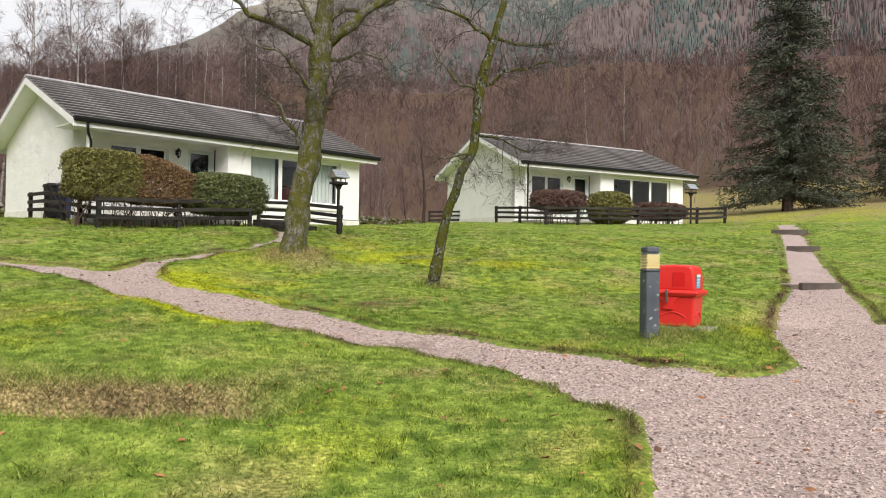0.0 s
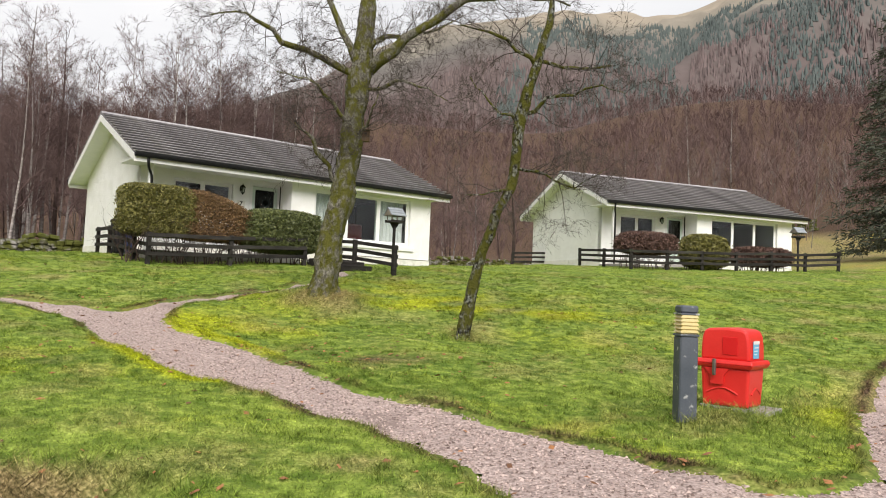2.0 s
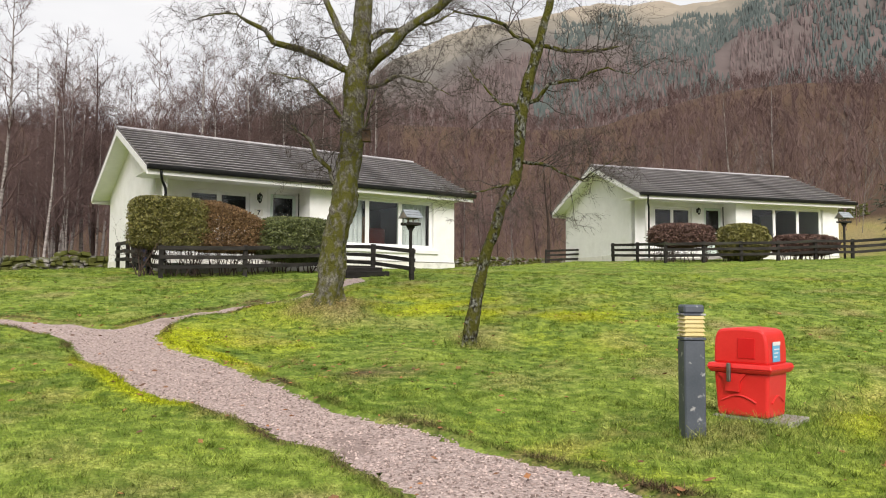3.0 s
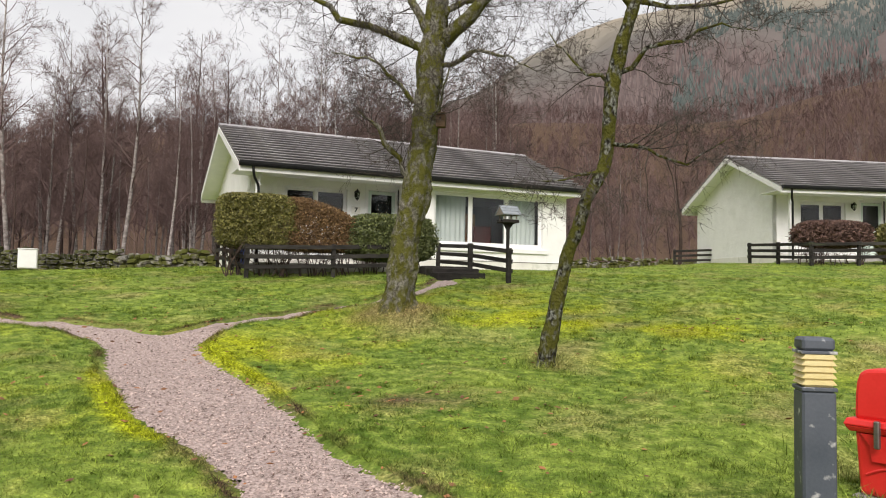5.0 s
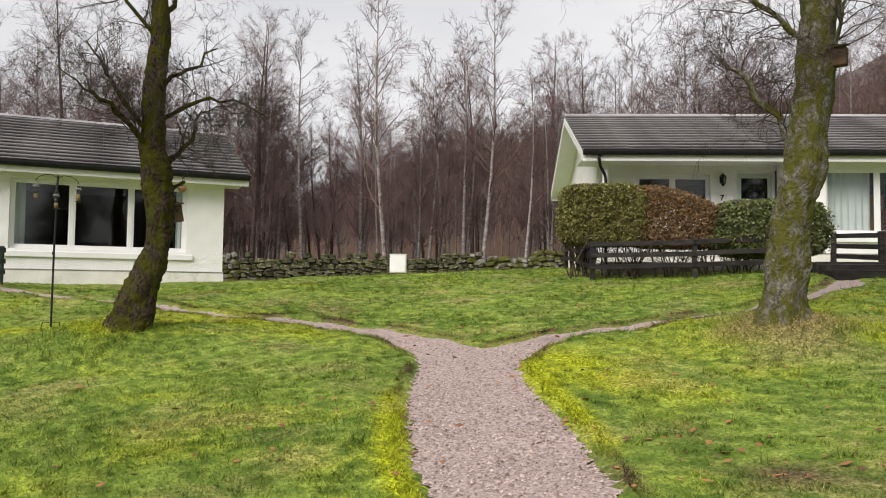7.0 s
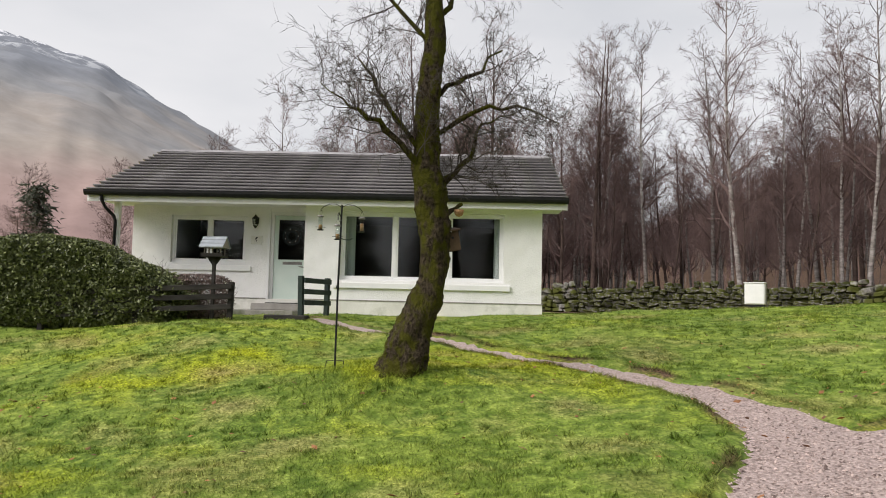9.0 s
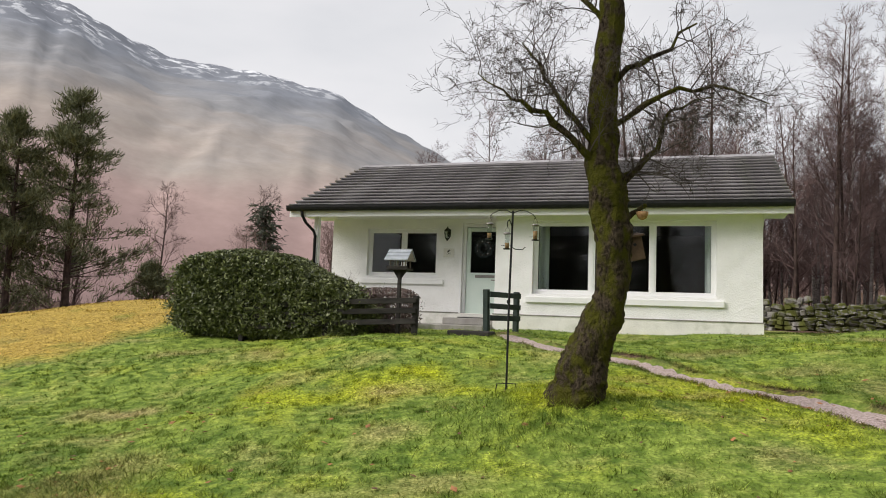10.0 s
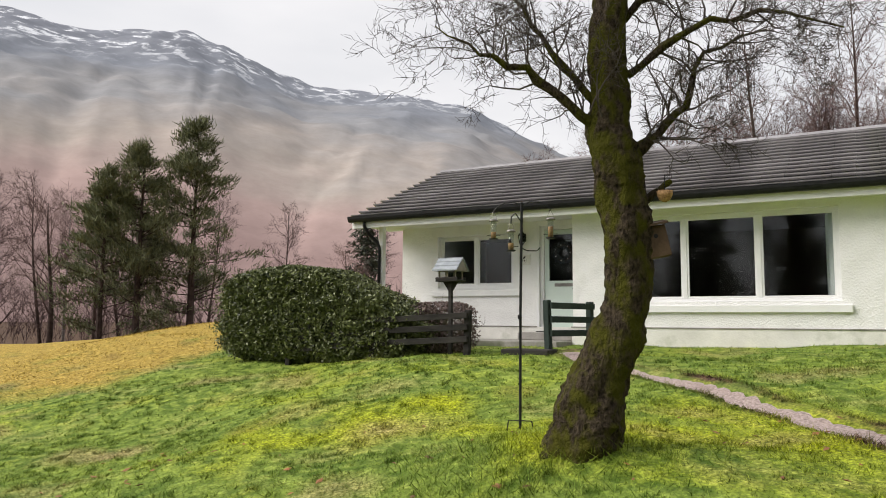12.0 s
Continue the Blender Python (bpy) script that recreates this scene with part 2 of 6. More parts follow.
# ---- mesh helpers ----
class Geo:
    """Collects vertices and faces of one mesh."""

    def __init__(self):
        self.v, self.f = [], []

    def add(self, verts, faces):
        k = len(self.v)
        self.v.extend(verts)
        self.f.extend([tuple(i + k for i in f) for f in faces])
        return self

    def box(self, x0, x1, y0, y1, z0, z1, c=0.006, m=None):
        """A box with chamfered edges."""
        lo, hi = (x0, y0, z0), (x1, y1, z1)
        c = min(c, min(b - a for a, b in zip(lo, hi)) * 0.3)
        idx, vs = {}, []
        for s in [(i, j, k) for i in (0, 1) for j in (0, 1) for k in (0, 1)]:
            for a in range(3):
                p = [(hi[q] - (0 if q == a else c)) if s[q] else (lo[q] + (0 if q == a else c)) for q in range(3)]
                idx[s, a] = len(vs)
                vs.append(Vector(p))
        fs = []
        for a in range(3):
            b, d = (a + 1) % 3, (a + 2) % 3
            for e in (0, 1):
                def at(i, j, ax=a):
                    s = [0, 0, 0]
                    s[a], s[b], s[d] = e, i, j
                    return idx[tuple(s), ax]
                fs.append([at(0, 0), at(1, 0), at(1, 1), at(0, 1)])
            for i in (0, 1):
                for j in (0, 1):
                    def edge(k, ax):
                        s = [0, 0, 0]
                        s[a], s[b], s[d] = k, i, j
                        return idx[tuple(s), ax]
                    fs.append([edge(0, b), edge(1, b), edge(1, d), edge(0, d)])
        for s in [(i, j, k) for i in (0, 1) for j in (0, 1) for k in (0, 1)]:
            fs.append([idx[s, 0], idx[s, 1], idx[s, 2]])
        mid = Vector(((x0 + x1) / 2, (y0 + y1) / 2, (z0 + z1) / 2))
        out = []
        for f in fs:
            nrm = (vs[f[1]] - vs[f[0]]).cross(vs[f[2]] - vs[f[0]])
            cen = sum((vs[i] for i in f), Vector()) / len(f)
            out.append(f if nrm.dot(cen - mid) > 0 else f[::-1])
        if m:
            vs = [m @ p for p in vs]
        return self.add([tuple(p) for p in vs], out)

    def prism(self, poly, axis, a, b, m=None):
        """A flat polygon drawn out along an axis from a to b."""
        n = len(poly)

        def put(p, h):
            q = [p[0], p[1]]
            q.insert(axis, h)
            return Vector(q)
        vs = [put(p, a) for p in poly] + [put(p, b) for p in poly]
        fs = [tuple(range(n))[::-1], tuple(range(n, 2 * n))] + [(i, (i + 1) % n, n + (i + 1) % n, n + i) for i in range(n)]
        area = sum(poly[i][0] * poly[(i + 1) % n][1] - poly[(i + 1) % n][0] * poly[i][1] for i in range(n))
        if (area < 0) != (axis == 1) != (b < a):
            fs = [f[::-1] for f in fs]
        if m:
            vs = [m @ p for p in vs]
        return self.add([tuple(p) for p in vs], fs)

    def tube(self, pts, radii, n=6, cap=True, bump=0.0):
        """A round bar through points, with a radius at each."""
        pts = [Vector(p) for p in pts]
        if isinstance(radii, (int, float)):
            radii = [radii] * len(pts)
        side = None
        k = len(self.v)
        for i, p in enumerate(pts):
            d = (pts[min(i + 1, len(pts) - 1)] - pts[max(i - 1, 0)]).normalized()
            if side is None:
                side = d.cross(Vector((0.3, 0.9, 0.2)) if abs(d.z) > 0.5 else Vector((0, 0, 1))).normalized()
            side = (side - d * side.dot(d)).normalized()
            up = d.cross(side)
            for j in range(n):
                a = 2 * math.pi * j / n
                r = radii[i]
                if bump:
                    q = p + (side * math.cos(a) + up * math.sin(a)) * r
                    r *= 1 + bump * noise.noise(Vector((q.x * 7, q.y * 7, q.z * 3))) + 0.5 * bump * noise.noise(q * 19) + (0.35 * bump * noise.noise(q * 41) if n > 30 else 0.0)
                self.v.append(tuple(p + (side * math.cos(a) + up * math.sin(a)) * r))
        for i in range(len(pts) - 1):
            for j in range(n):
                a, b = k + i * n + j, k + i * n + (j + 1) % n
                self.f.append((a, b, b + n, a + n))
        if cap:
            self.f.append(tuple(k + j for j in range(n))[::-1])
            self.f.append(tuple(k + (len(pts) - 1) * n + j for j in range(n)))
        return self

    def lathe(self, prof, n=14, at=(0, 0, 0)):
        """Turned shape from (radius, height) pairs."""
        k = len(self.v)
        for r, h in prof:
            for j in range(n):
                a = 2 * math.pi * j / n
                self.v.append((at[0] + r * math.cos(a), at[1] + r * math.sin(a), at[2] + h))
        for i in range(len(prof) - 1):
            for j in range(n):
                a, b = k + i * n + j, k + i * n + (j + 1) % n
                self.f.append((a, b, b + n, a + n))
        self.f.append(tuple(k + j for j in range(n))[::-1])
        self.f.append(tuple(k + (len(prof) - 1) * n + j for j in range(n)))
        return self

    def mesh(self, name, material, smooth=False):
        me = bpy.data.meshes.new(name)
        me.from_pydata(self.v, [], self.f)
        me.materials.append(material)
        if smooth:
            me.polygons.foreach_set("use_smooth", [True] * len(me.polygons))
        me.update()
        return me


def part(name, geo, material, parent, label="", smooth=False):
    ob = new(name, geo.mesh(name, material, smooth))
    ob.parent = parent
    if label:
        tagged(ob, label)
    return ob


def thing(name, m, label, category, group="", kind=""):
    ob = new(name)
    ob.empty_display_size = 0.2
    ob.matrix_world = m
    return tagged(ob, label, category, group, kind)


def solid(name, geo, material, label, category="", group="", kind="", smooth=False, m=None):
    ob = new(name, geo.mesh(name, material, smooth))
    if m:
        ob.matrix_world = m
    return tagged(ob, label, category, group, kind)


def text_mesh(name, words, size, material, depth=0.004):
    cu = bpy.data.curves.new(name, "FONT")
    cu.offset = 0.005
    cu.body, cu.size, cu.extrude, cu.align_x, cu.align_y = words, size, depth, "CENTER", "CENTER"
    tmp = bpy.data.objects.new(name, cu)
    me = bpy.data.meshes.new_from_object(tmp)
    bpy.data.objects.remove(tmp)
    me.materials.clear()
    me.materials.append(material)
    return me


# ---- ground ----
# Heights of a coarse seven-metre net; a cubic spline runs through it.
NET = [
    [1.81, 1.57, 1.03, -0.08, -0.87, -0.98, -0.91, -0.9, -0.95],
    [1.6, 1.79, 1.9, 0.28, -0.68, -0.21, -0.18, -0.16, -0.1],
    [1.6, 1.67, 2.19, 1.31, 0.3, 0.41, 0.35, 0.51, 0.82],
    [1.84, 1.73, 1.73, 1.72, 0.85, 0.67, 0.56, 1.04, 1.82],
    [1.95, 1.79, 1.71, 2.27, 2.01, 1.97, 1.35, 1.81, 2.81],
    [2.03, 1.97, 2.08, 2.53, 2.43, 2.41, 2.46, 2.76, 3.58],
    [2.26, 2.27, 2.28, 2.11, 2.15, 3.12, 2.96, 3.11, 4.33],
    [2.59, 2.66, 2.7, 2.63, 2.72, 3.1, 2.62, 3.59, 5.3],
    [2.96, 3.09, 3.18, 3.17, 3.01, 2.79, 2.9, 4.28, 6.09],
]
NET_A = np.array(NET)
# gravel ways: (x, y, half width) along each
WAYS = [
    [(2.6, -6, 3.4), (3.0, 2.2, 2.35), (3.2, 4.6, 1.95), (4.3, 6.2, 1.25)],
    [(3.2, 4.6, 2.0), (1.95, 5.7, 0.88), (1.0, 6.8, 0.58), (-0.15, 7.83, 0.42), (-1.28, 8.6, 0.47), (-2.45, 9.43, 0.62), (-3.75, 10.4, 0.6), (-4.7, 11.25, 0.55)],
    [(-4.7, 11.25, 0.55), (-5.5, 11.65, 0.42), (-6.3, 11.72, 0.28), (-7.4, 11.76, 0.26), (-8.7, 11.45, 0.23), (-10, 10.9, 0.2), (-11.4, 10.2, 0.2), (-13.0, 9.3, 0.25), (-14.2, 8.8, 0.3)],
    [(-4.7, 11.4, 0.5), (-4.8, 12.2, 0.3), (-4.75, 13.0, 0.22), (-4.45, 14.0, 0.2), (-3.85, 15.5, 0.18), (-3.5, 17.2, 0.22), (-3.75, 18.7, 0.3)],
    [(4.3, 6.2, 1.25), (4.85, 9.3, 0.82), (6.45, 12.95, 0.48), (9.5, 20.3, 0.36), (10.9, 23.7, 0.36), (12.5, 27.5, 0.36)],
    [(4.3, 5.2, 2.0), (8, 4.5, 3.6), (14, 3, 4.5)],
]


def bspl(t):
    t = np.abs(t)
    return np.where(t < 1, 2 / 3 - t ** 2 + t ** 3 / 2, np.where(t < 2, np.maximum(2 - t, 0) ** 3 / 6, 0))


def smooth(a, b, x):
    t = np.clip((x - a) / (b - a), 0, 1)
    return t * t * (3 - 2 * t)


def way_distance(x, y):
    """Signed distance to the edge of the gravel; below zero on it."""
    best = np.full(np.shape(x), 1e9)
    for chain in WAYS:
        for (ax, ay, ar), (bx, by, br) in zip(chain, chain[1:]):
            dx, dy = bx - ax, by - ay
            t = np.clip(((x - ax) * dx + (y - ay) * dy) / (dx * dx + dy * dy), 0, 1)
            best = np.minimum(best, np.hypot(x - ax - t * dx, y - ay - t * dy) - (ar + t * (br - ar)))
    return best


def waves(x, y, s, k):
    """Cheap smooth noise from a few crossed waves, about -1 to 1."""
    out = 0
    for i in range(5):
        a, f = 2.4 * i + k, s * (1 + 0.37 * i)
        out = out + np.sin(f * (x * np.cos(a) + y * np.sin(a)) + 1.7 * i + k + 1.3 * np.sin(0.6 * f * (y * np.cos(a) - x * np.sin(a)) + i))
    return out / 3


def bump(x, y, cx, cy, s, h):
    return h * np.exp(-((x - cx) ** 2 + (y - cy) ** 2) / (2 * s * s))


HILL_AZ = [-180, -120, -80, -55, -40, -28, -15, 0, 15, 25, 31, 42, 48, 52, 57, 60, 66, 75, 90, 180]
HILL_EL = [2, 2, 6, 9, 12, 13.5, 14, 14.2, 14, 13.4, 12.8, 12.2, 11.4, 9.8, 6.8, 5.4, 3.2, 1.5, 0.5, 0.5]


def plain(x, y):
    """The lawn and yard without ditches, then the wooded slope beyond them."""
    cx, cy = np.clip(x, -26.9, 14.9), np.clip(y, -2.9, 38.9)
    z = np.zeros(np.shape(x))
    for j in range(9):
        wy = bspl((cy + 10) / 7 - j)
        for i in range(9):
            z = z + NET_A[j, i] * wy * bspl((cx + 34) / 7 - i)
    r, az = np.hypot(x, y - 5), np.degrees(np.arctan2(-x, y - 5))
    el = np.interp(az, HILL_AZ, HILL_EL)
    rise = np.tan(np.radians(el)) * 240 * smooth(44, 300, r) * (1 + 0.05 * waves(x, y, 0.03, 2))
    right = np.clip(x - 15, 0, 40) * 0.10 * smooth(4, 26, y) + np.clip(y - 39, 0, 30) * 0.06 * smooth(0, 14, x)
    fall = -2.6 * smooth(-17, -40, x) * smooth(6, -8, y)
    return z + rise + right + fall


def ground_at(x, y):
    x, y = np.asarray(x, float), np.asarray(y, float)
    z = plain(x, y)
    near = smooth(45, 25, np.hypot(x + 3, y - 12))
    z = z + near * (0.035 * waves(x, y, 1.1, 0) + 0.018 * waves(x, y, 3.4, 5))
    z = z + bump(x, y, -2.55, 13.95, 0.5, 0.19) + bump(x, y, -8.4, 9.15, 0.75, 0.2) + bump(x, y, -0.1, 12.2, 0.9, -0.08)
    z = z + bump(x, y, -12.7, 7.3, 1.5, 0.22) + bump(x, y, -10.6, 3.6, 1.3, -0.18)
    z = z + bump(x, y, -20.5, 0.0, 2.3, 0.38)
    # the damp hollow beside the gravel, and the shallow runnel behind the bin
    off = y - 5.4 - 0.12 * waves(x, y, 1.5, 1)
    z = z - 0.4 * np.exp(-(off / np.where(off > 0, 0.17, 0.48)) ** 2) * smooth(-0.7, -1.5, x) * smooth(-7, -3.5, x)
    z = z + 0.10 * np.exp(-((y - 4.5) / 0.4) ** 2) * smooth(-0.4, -1.4, x) * smooth(-6, -3.5, x)
    z = z - 0.22 * np.exp(-((y - 9.9 - 0.28 * (x - 3)) / 0.4) ** 2) * smooth(1.3, 3.0, x) * smooth(8, 5.2, x)
    return z


def sunk(x, y):
    """Ground, cut away a little under the gravel."""
    return ground_at(x, y) - 0.09 * smooth(0.02, -0.16, way_distance(x, y))


def fields(x, y):
    """Moss, dry grass, yellow moor grass, dead leaves with the hollow's painted shade: how much of each is here."""
    n1, n2 = waves(x, y, 0.9, 3), waves(x, y, 2.6, 8)
    d = way_distance(x, y)
    # bright moss along the near edge of the path and on its inner bank
    strip = np.exp(-((d - 0.08) / 0.09) ** 2) * smooth(-4.7, -4.0, x) * smooth(-1.7, -2.3, x) * smooth(0.4, -0.4, y - 11.0 - 0.9 * (x + 4.9))
    bank = np.exp(-((x + 3.4) ** 2 / 1.4 + (y - 12.0) ** 2 / 0.8)) * 0.85
    strip_far = np.exp(-((d - 0.25) / 0.25) ** 2) * smooth(0.6, 1.6, x) * smooth(5.6, 4.0, x) * smooth(6.4, 6.9, y) * 0.4
    knoll = 0.95 * np.exp(-((x + 1.5) ** 2 / 4 + (y - 15.3) ** 2 / 2.2)) + 0.75 * np.exp(-((x - 1.2) ** 2 / 3 + (y - 14.6) ** 2 / 0.6))
    lawn6 = 0.5 * np.exp(-((x + 9) ** 2 / 14 + (y - 7.5) ** 2 / 8)) * (0.45 + 0.6 * n1 + 0.5 * n2) + 0.5 * np.exp(-((x + 8.5) ** 2 / 6 + (y - 11.0) ** 2 / 0.35))
    moss = np.clip(strip * 1.3 + (bank + knoll) * (0.65 + 0.5 * n2) + strip_far * (0.6 + 0.5 * n1) + lawn6 + 0.02 + 0.2 * n1 + 0.13 * n2, 0, 1)
    ditch = np.exp(-((y - 5.2) / 0.55) ** 2) * smooth(-0.8, -1.6, x) * smooth(-8, -4, x)
    runnel = 0.6 * np.exp(-((y - 9.9 - 0.28 * (x - 3)) / 0.5) ** 2) * smooth(1.5, 3.0, x)
    rough = smooth(24, 32, y) * smooth(8, 14, x) * 0.3
    edge = smooth(17, 21, np.hypot(x + 3, y - 14) * 0.62) * 0.35
    foot = 0.9 * np.exp(-((x + 2.62) ** 2 + (y - 13.95) ** 2) / 0.5) + 0.5 * np.exp(-((x + 0.15) ** 2 + (y - 12.3) ** 2) / 0.12)
    verge = 0.75 * np.exp(-(((x + 17.5) * 0.82 - (y - 30.5) * 0.57 - 0.8) / 0.9) ** 2) * smooth(6, 0, x)
    dry = np.clip(ditch * (0.95 + 0.6 * n2) + runnel * (0.5 + 0.5 * n2) + rough + edge + foot + 0.09 + 0.25 * n1 * n2 + 0.24 * waves(x, y, 1.9, 15) + verge, 0, 1)
    hump = smooth(2.6, 1.2, y + 0.16 * (x + 16)) * smooth(-12.0, -15.5, x)
    slope = smooth(11, 15, x) * smooth(23, 33, y)
    moss = np.clip(moss + slope * (0.45 + 0.25 * n2), 0, 1)
    yellow = np.clip(hump * (0.85 + 0.3 * n2) + slope * (0.12 + 0.3 * n1), 0, 1)
    bare = 0.75 * np.exp(-((x + 1.05) ** 2 / 0.7 + (y - 10.5) ** 2 / 0.25)) * (0.6 + 0.6 * n2)
    line = (x + 17.5) * 0.82 - (y - 30.5) * 0.57
    wood = smooth(0.3, -0.8, line) * smooth(-42, -33, x + 0.6 * (y - 12)) + smooth(-24, -30, x) * smooth(20, 8, y) * 0.9
    wood = np.clip(wood + smooth(44, 55, np.hypot(x, y - 5) - 18 * smooth(7, 15, x) * smooth(34, 20, x - 0.35 * (y - 30))), 0, 1)
    n3 = waves(x, y, 1.7, 12)
    rim = 0.75 * np.exp(-((d - 0.03) / 0.07) ** 2) * (0.6 + 0.5 * n2) * (1 - np.clip(strip, 0, 1))
    # brown strip painted along the hollow's far bank in place of its shade
    bank_shade = 0.45 * np.exp(-((x + 1.9) ** 2 / 0.9 + (y - 5.5) ** 2 / 0.03))
    litter_shade = np.clip(np.maximum(bare + rim + bank_shade + 0.3 * np.clip(n3 * n2 + 0.1, 0, 1), wood), 0, 1)
    return moss, dry, yellow, litter_shade


def turf(name, blades=False):
    m = bpy.data.materials.new(name)
    m.use_nodes = True
    n, l = m.node_tree.nodes, m.node_tree.links
    b = n["Principled BSDF"]
    co = n.new("ShaderNodeNewGeometry")

    def noise_at(scale, detail):
        x = n.new("ShaderNodeTexNoise")
        x.inputs["Scale"].default_value, x.inputs["Detail"].default_value = scale, detail
        l.new(co.outputs["Position"], x.inputs["Vector"])
        return x.outputs["Fac"]

    def ramp_of(fac, a, b2, p0=0.35, p1=0.68):
        r = n.new("ShaderNodeValToRGB")
        e = r.color_ramp.elements
        e[0].position, e[0].color, e[1].position, e[1].color = p0, (*a, 1), p1, (*b2, 1)
        l.new(fac, r.inputs[0])
        return r.outputs[0]

    def blend(fac, a, c):
        x = n.new("ShaderNodeMix")
        x.data_type = "RGBA"
        l.new(fac, x.inputs["Factor"])
        l.new(a, x.inputs[6])
        l.new(c, x.inputs[7])
        return x.outputs[2]
    coarse, fine, grain = noise_at(0.9, 7), noise_at(7, 6), noise_at(38, 4)
    colour = blend(grain, ramp_of(coarse, (0.085, 0.15, 0.018), (0.215, 0.285, 0.042)), ramp_of(fine, (0.075, 0.14, 0.017), (0.28, 0.34, 0.072)))
    for key, c0, c1 in (("moss", (0.18, 0.215, 0.01), (0.42, 0.46, 0.022)), ("dry", (0.16, 0.13, 0.045), (0.42, 0.34, 0.165)),
                        ("yellow", (0.24, 0.165, 0.03), (0.5, 0.36, 0.085)), ("litter_shade", (0.045, 0.03, 0.02), (0.14, 0.085, 0.055))):
        at = n.new("ShaderNodeAttribute")
        at.attribute_name = key
        jit = n.new("ShaderNodeMath")
        jit.operation, jit.inputs[1].default_value, jit.use_clamp = "MULTIPLY_ADD", 0.5, True
        sub = n.new("ShaderNodeMath")
        sub.operation, sub.inputs[1].default_value = "SUBTRACT", 0.25
        l.new(fine, jit.inputs[0])
        l.new(at.outputs["Fac"], sub.inputs[0])
        l.new(sub.outputs[0], jit.inputs[2])
        r = n.new("ShaderNodeMapRange")
        r.inputs["From Min"].default_value, r.inputs["From Max"].default_value = 0.12, 0.75
        l.new(jit.outputs[0], r.inputs["Value"])
        colour = blend(r.outputs[0], colour, ramp_of(grain, c0, c1))
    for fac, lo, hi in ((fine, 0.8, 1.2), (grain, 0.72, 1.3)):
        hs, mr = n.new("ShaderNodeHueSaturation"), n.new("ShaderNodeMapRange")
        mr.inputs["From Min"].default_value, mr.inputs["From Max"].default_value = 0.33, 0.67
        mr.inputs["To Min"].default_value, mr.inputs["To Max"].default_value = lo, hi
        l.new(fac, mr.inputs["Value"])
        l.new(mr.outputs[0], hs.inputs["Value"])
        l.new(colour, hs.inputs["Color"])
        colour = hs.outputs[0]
    if blades:
        hs, mr = n.new("ShaderNodeHueSaturation"), n.new("ShaderNodeMapRange")
        mr.inputs["To Min"].default_value, mr.inputs["To Max"].default_value = 0.5, 1.6
        l.new(co.outputs["Random Per Island"], mr.inputs["Value"])
        l.new(mr.outputs[0], hs.inputs["Value"])
        l.new(colour, hs.inputs["Color"])
        colour = hs.outputs[0]
    l.new(colour, b.inputs["Base Color"])
    b.inputs["Roughness"].default_value = 0.9
    b.inputs["Specular IOR Level"].default_value = 0.15
    bp = n.new("ShaderNodeBump")
    bp.inputs["Strength"].default_value, bp.inputs["Distance"].default_value = 0.9, 0.08
    l.new(fine, bp.inputs["Height"])
    l.new(bp.outputs[0], b.inputs["Normal"])
    return m


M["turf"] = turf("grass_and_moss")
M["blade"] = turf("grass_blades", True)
M["gravel"] = surf("pink_grey_gravel", (0.17, 0.125, 0.112), (0.54, 0.43, 0.395), 38.0, 0.9, 1.0, 110.0, stain=(0.24, 0.18, 0.16), stain_at=0.7, stain_scale=1.3, detail=4)
M["pebble"] = leafy("loose_gravel", (0.12, 0.082, 0.072), (0.62, 0.49, 0.445), 0.85)


def net_mesh(name, xs, ys, height, keep=None):
    gx, gy = np.meshgrid(xs, ys)
    gz = height(gx, gy)
    nx, ny = len(xs), len(ys)
    k = np.arange(nx * ny).reshape(ny, nx)
    quads = np.stack([k[:-1, :-1], k[:-1, 1:], k[1:, 1:], k[1:, :-1]], -1).reshape(-1, 4)
    if keep is not None:
        ok = keep(gx, gy).ravel()
        quads = quads[ok[quads].all(1)]
        used = np.unique(quads)
        remap = np.full(nx * ny, -1)
        remap[used] = np.arange(len(used))
        quads = remap[quads]
        co = np.stack([gx, gy, gz], -1).reshape(-1, 3)[used]
    else:
        co = np.stack([gx, gy, gz], -1).reshape(-1, 3)
    me = bpy.data.meshes.new(name)
    me.from_pydata(co.tolist(), [], quads.tolist())
    me.polygons.foreach_set("use_smooth", [True] * len(me.polygons))
    me.update()
    return me, co


def graded(lo, hi, step, far, grow=1.13):
    mid = np.arange(lo, hi + step / 2, step)
    out, d = [], step
    x = 0.0
    while x < far:
        d = d * grow
        x += d
        out.append(x)
    return np.concatenate([lo - np.array(out[::-1]), mid, hi + np.array(out)])


def set_fields(me, co):
    for key, val in zip(("moss", "dry", "yellow", "litter_shade"), fields(co[:, 0], co[:, 1])):
        me.attributes.new(key, "FLOAT", "POINT").data.foreach_set("value", np.asarray(val, np.float32))


me, co = net_mesh("ground", graded(-15, 9, 0.12, 2600), graded(-1, 24, 0.12, 2600), sunk)
set_fields(me, co)
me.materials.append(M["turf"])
tagged(new("ground", me), "uneven wet lawn of grass and bright moss", "ground", kind="structure")

me, co = net_mesh("path", np.arange(-15, 18, 0.1), np.arange(-8, 28, 0.1), lambda x, y: ground_at(x, y) - 0.035 + 0.008 * waves(x, y, 5, 2), lambda x, y: way_distance(x, y) < 0.02)
me.materials.append(M["gravel"])
tagged(new("path", me), "winding path and yard of pinkish grey gravel", "path", kind="structure")


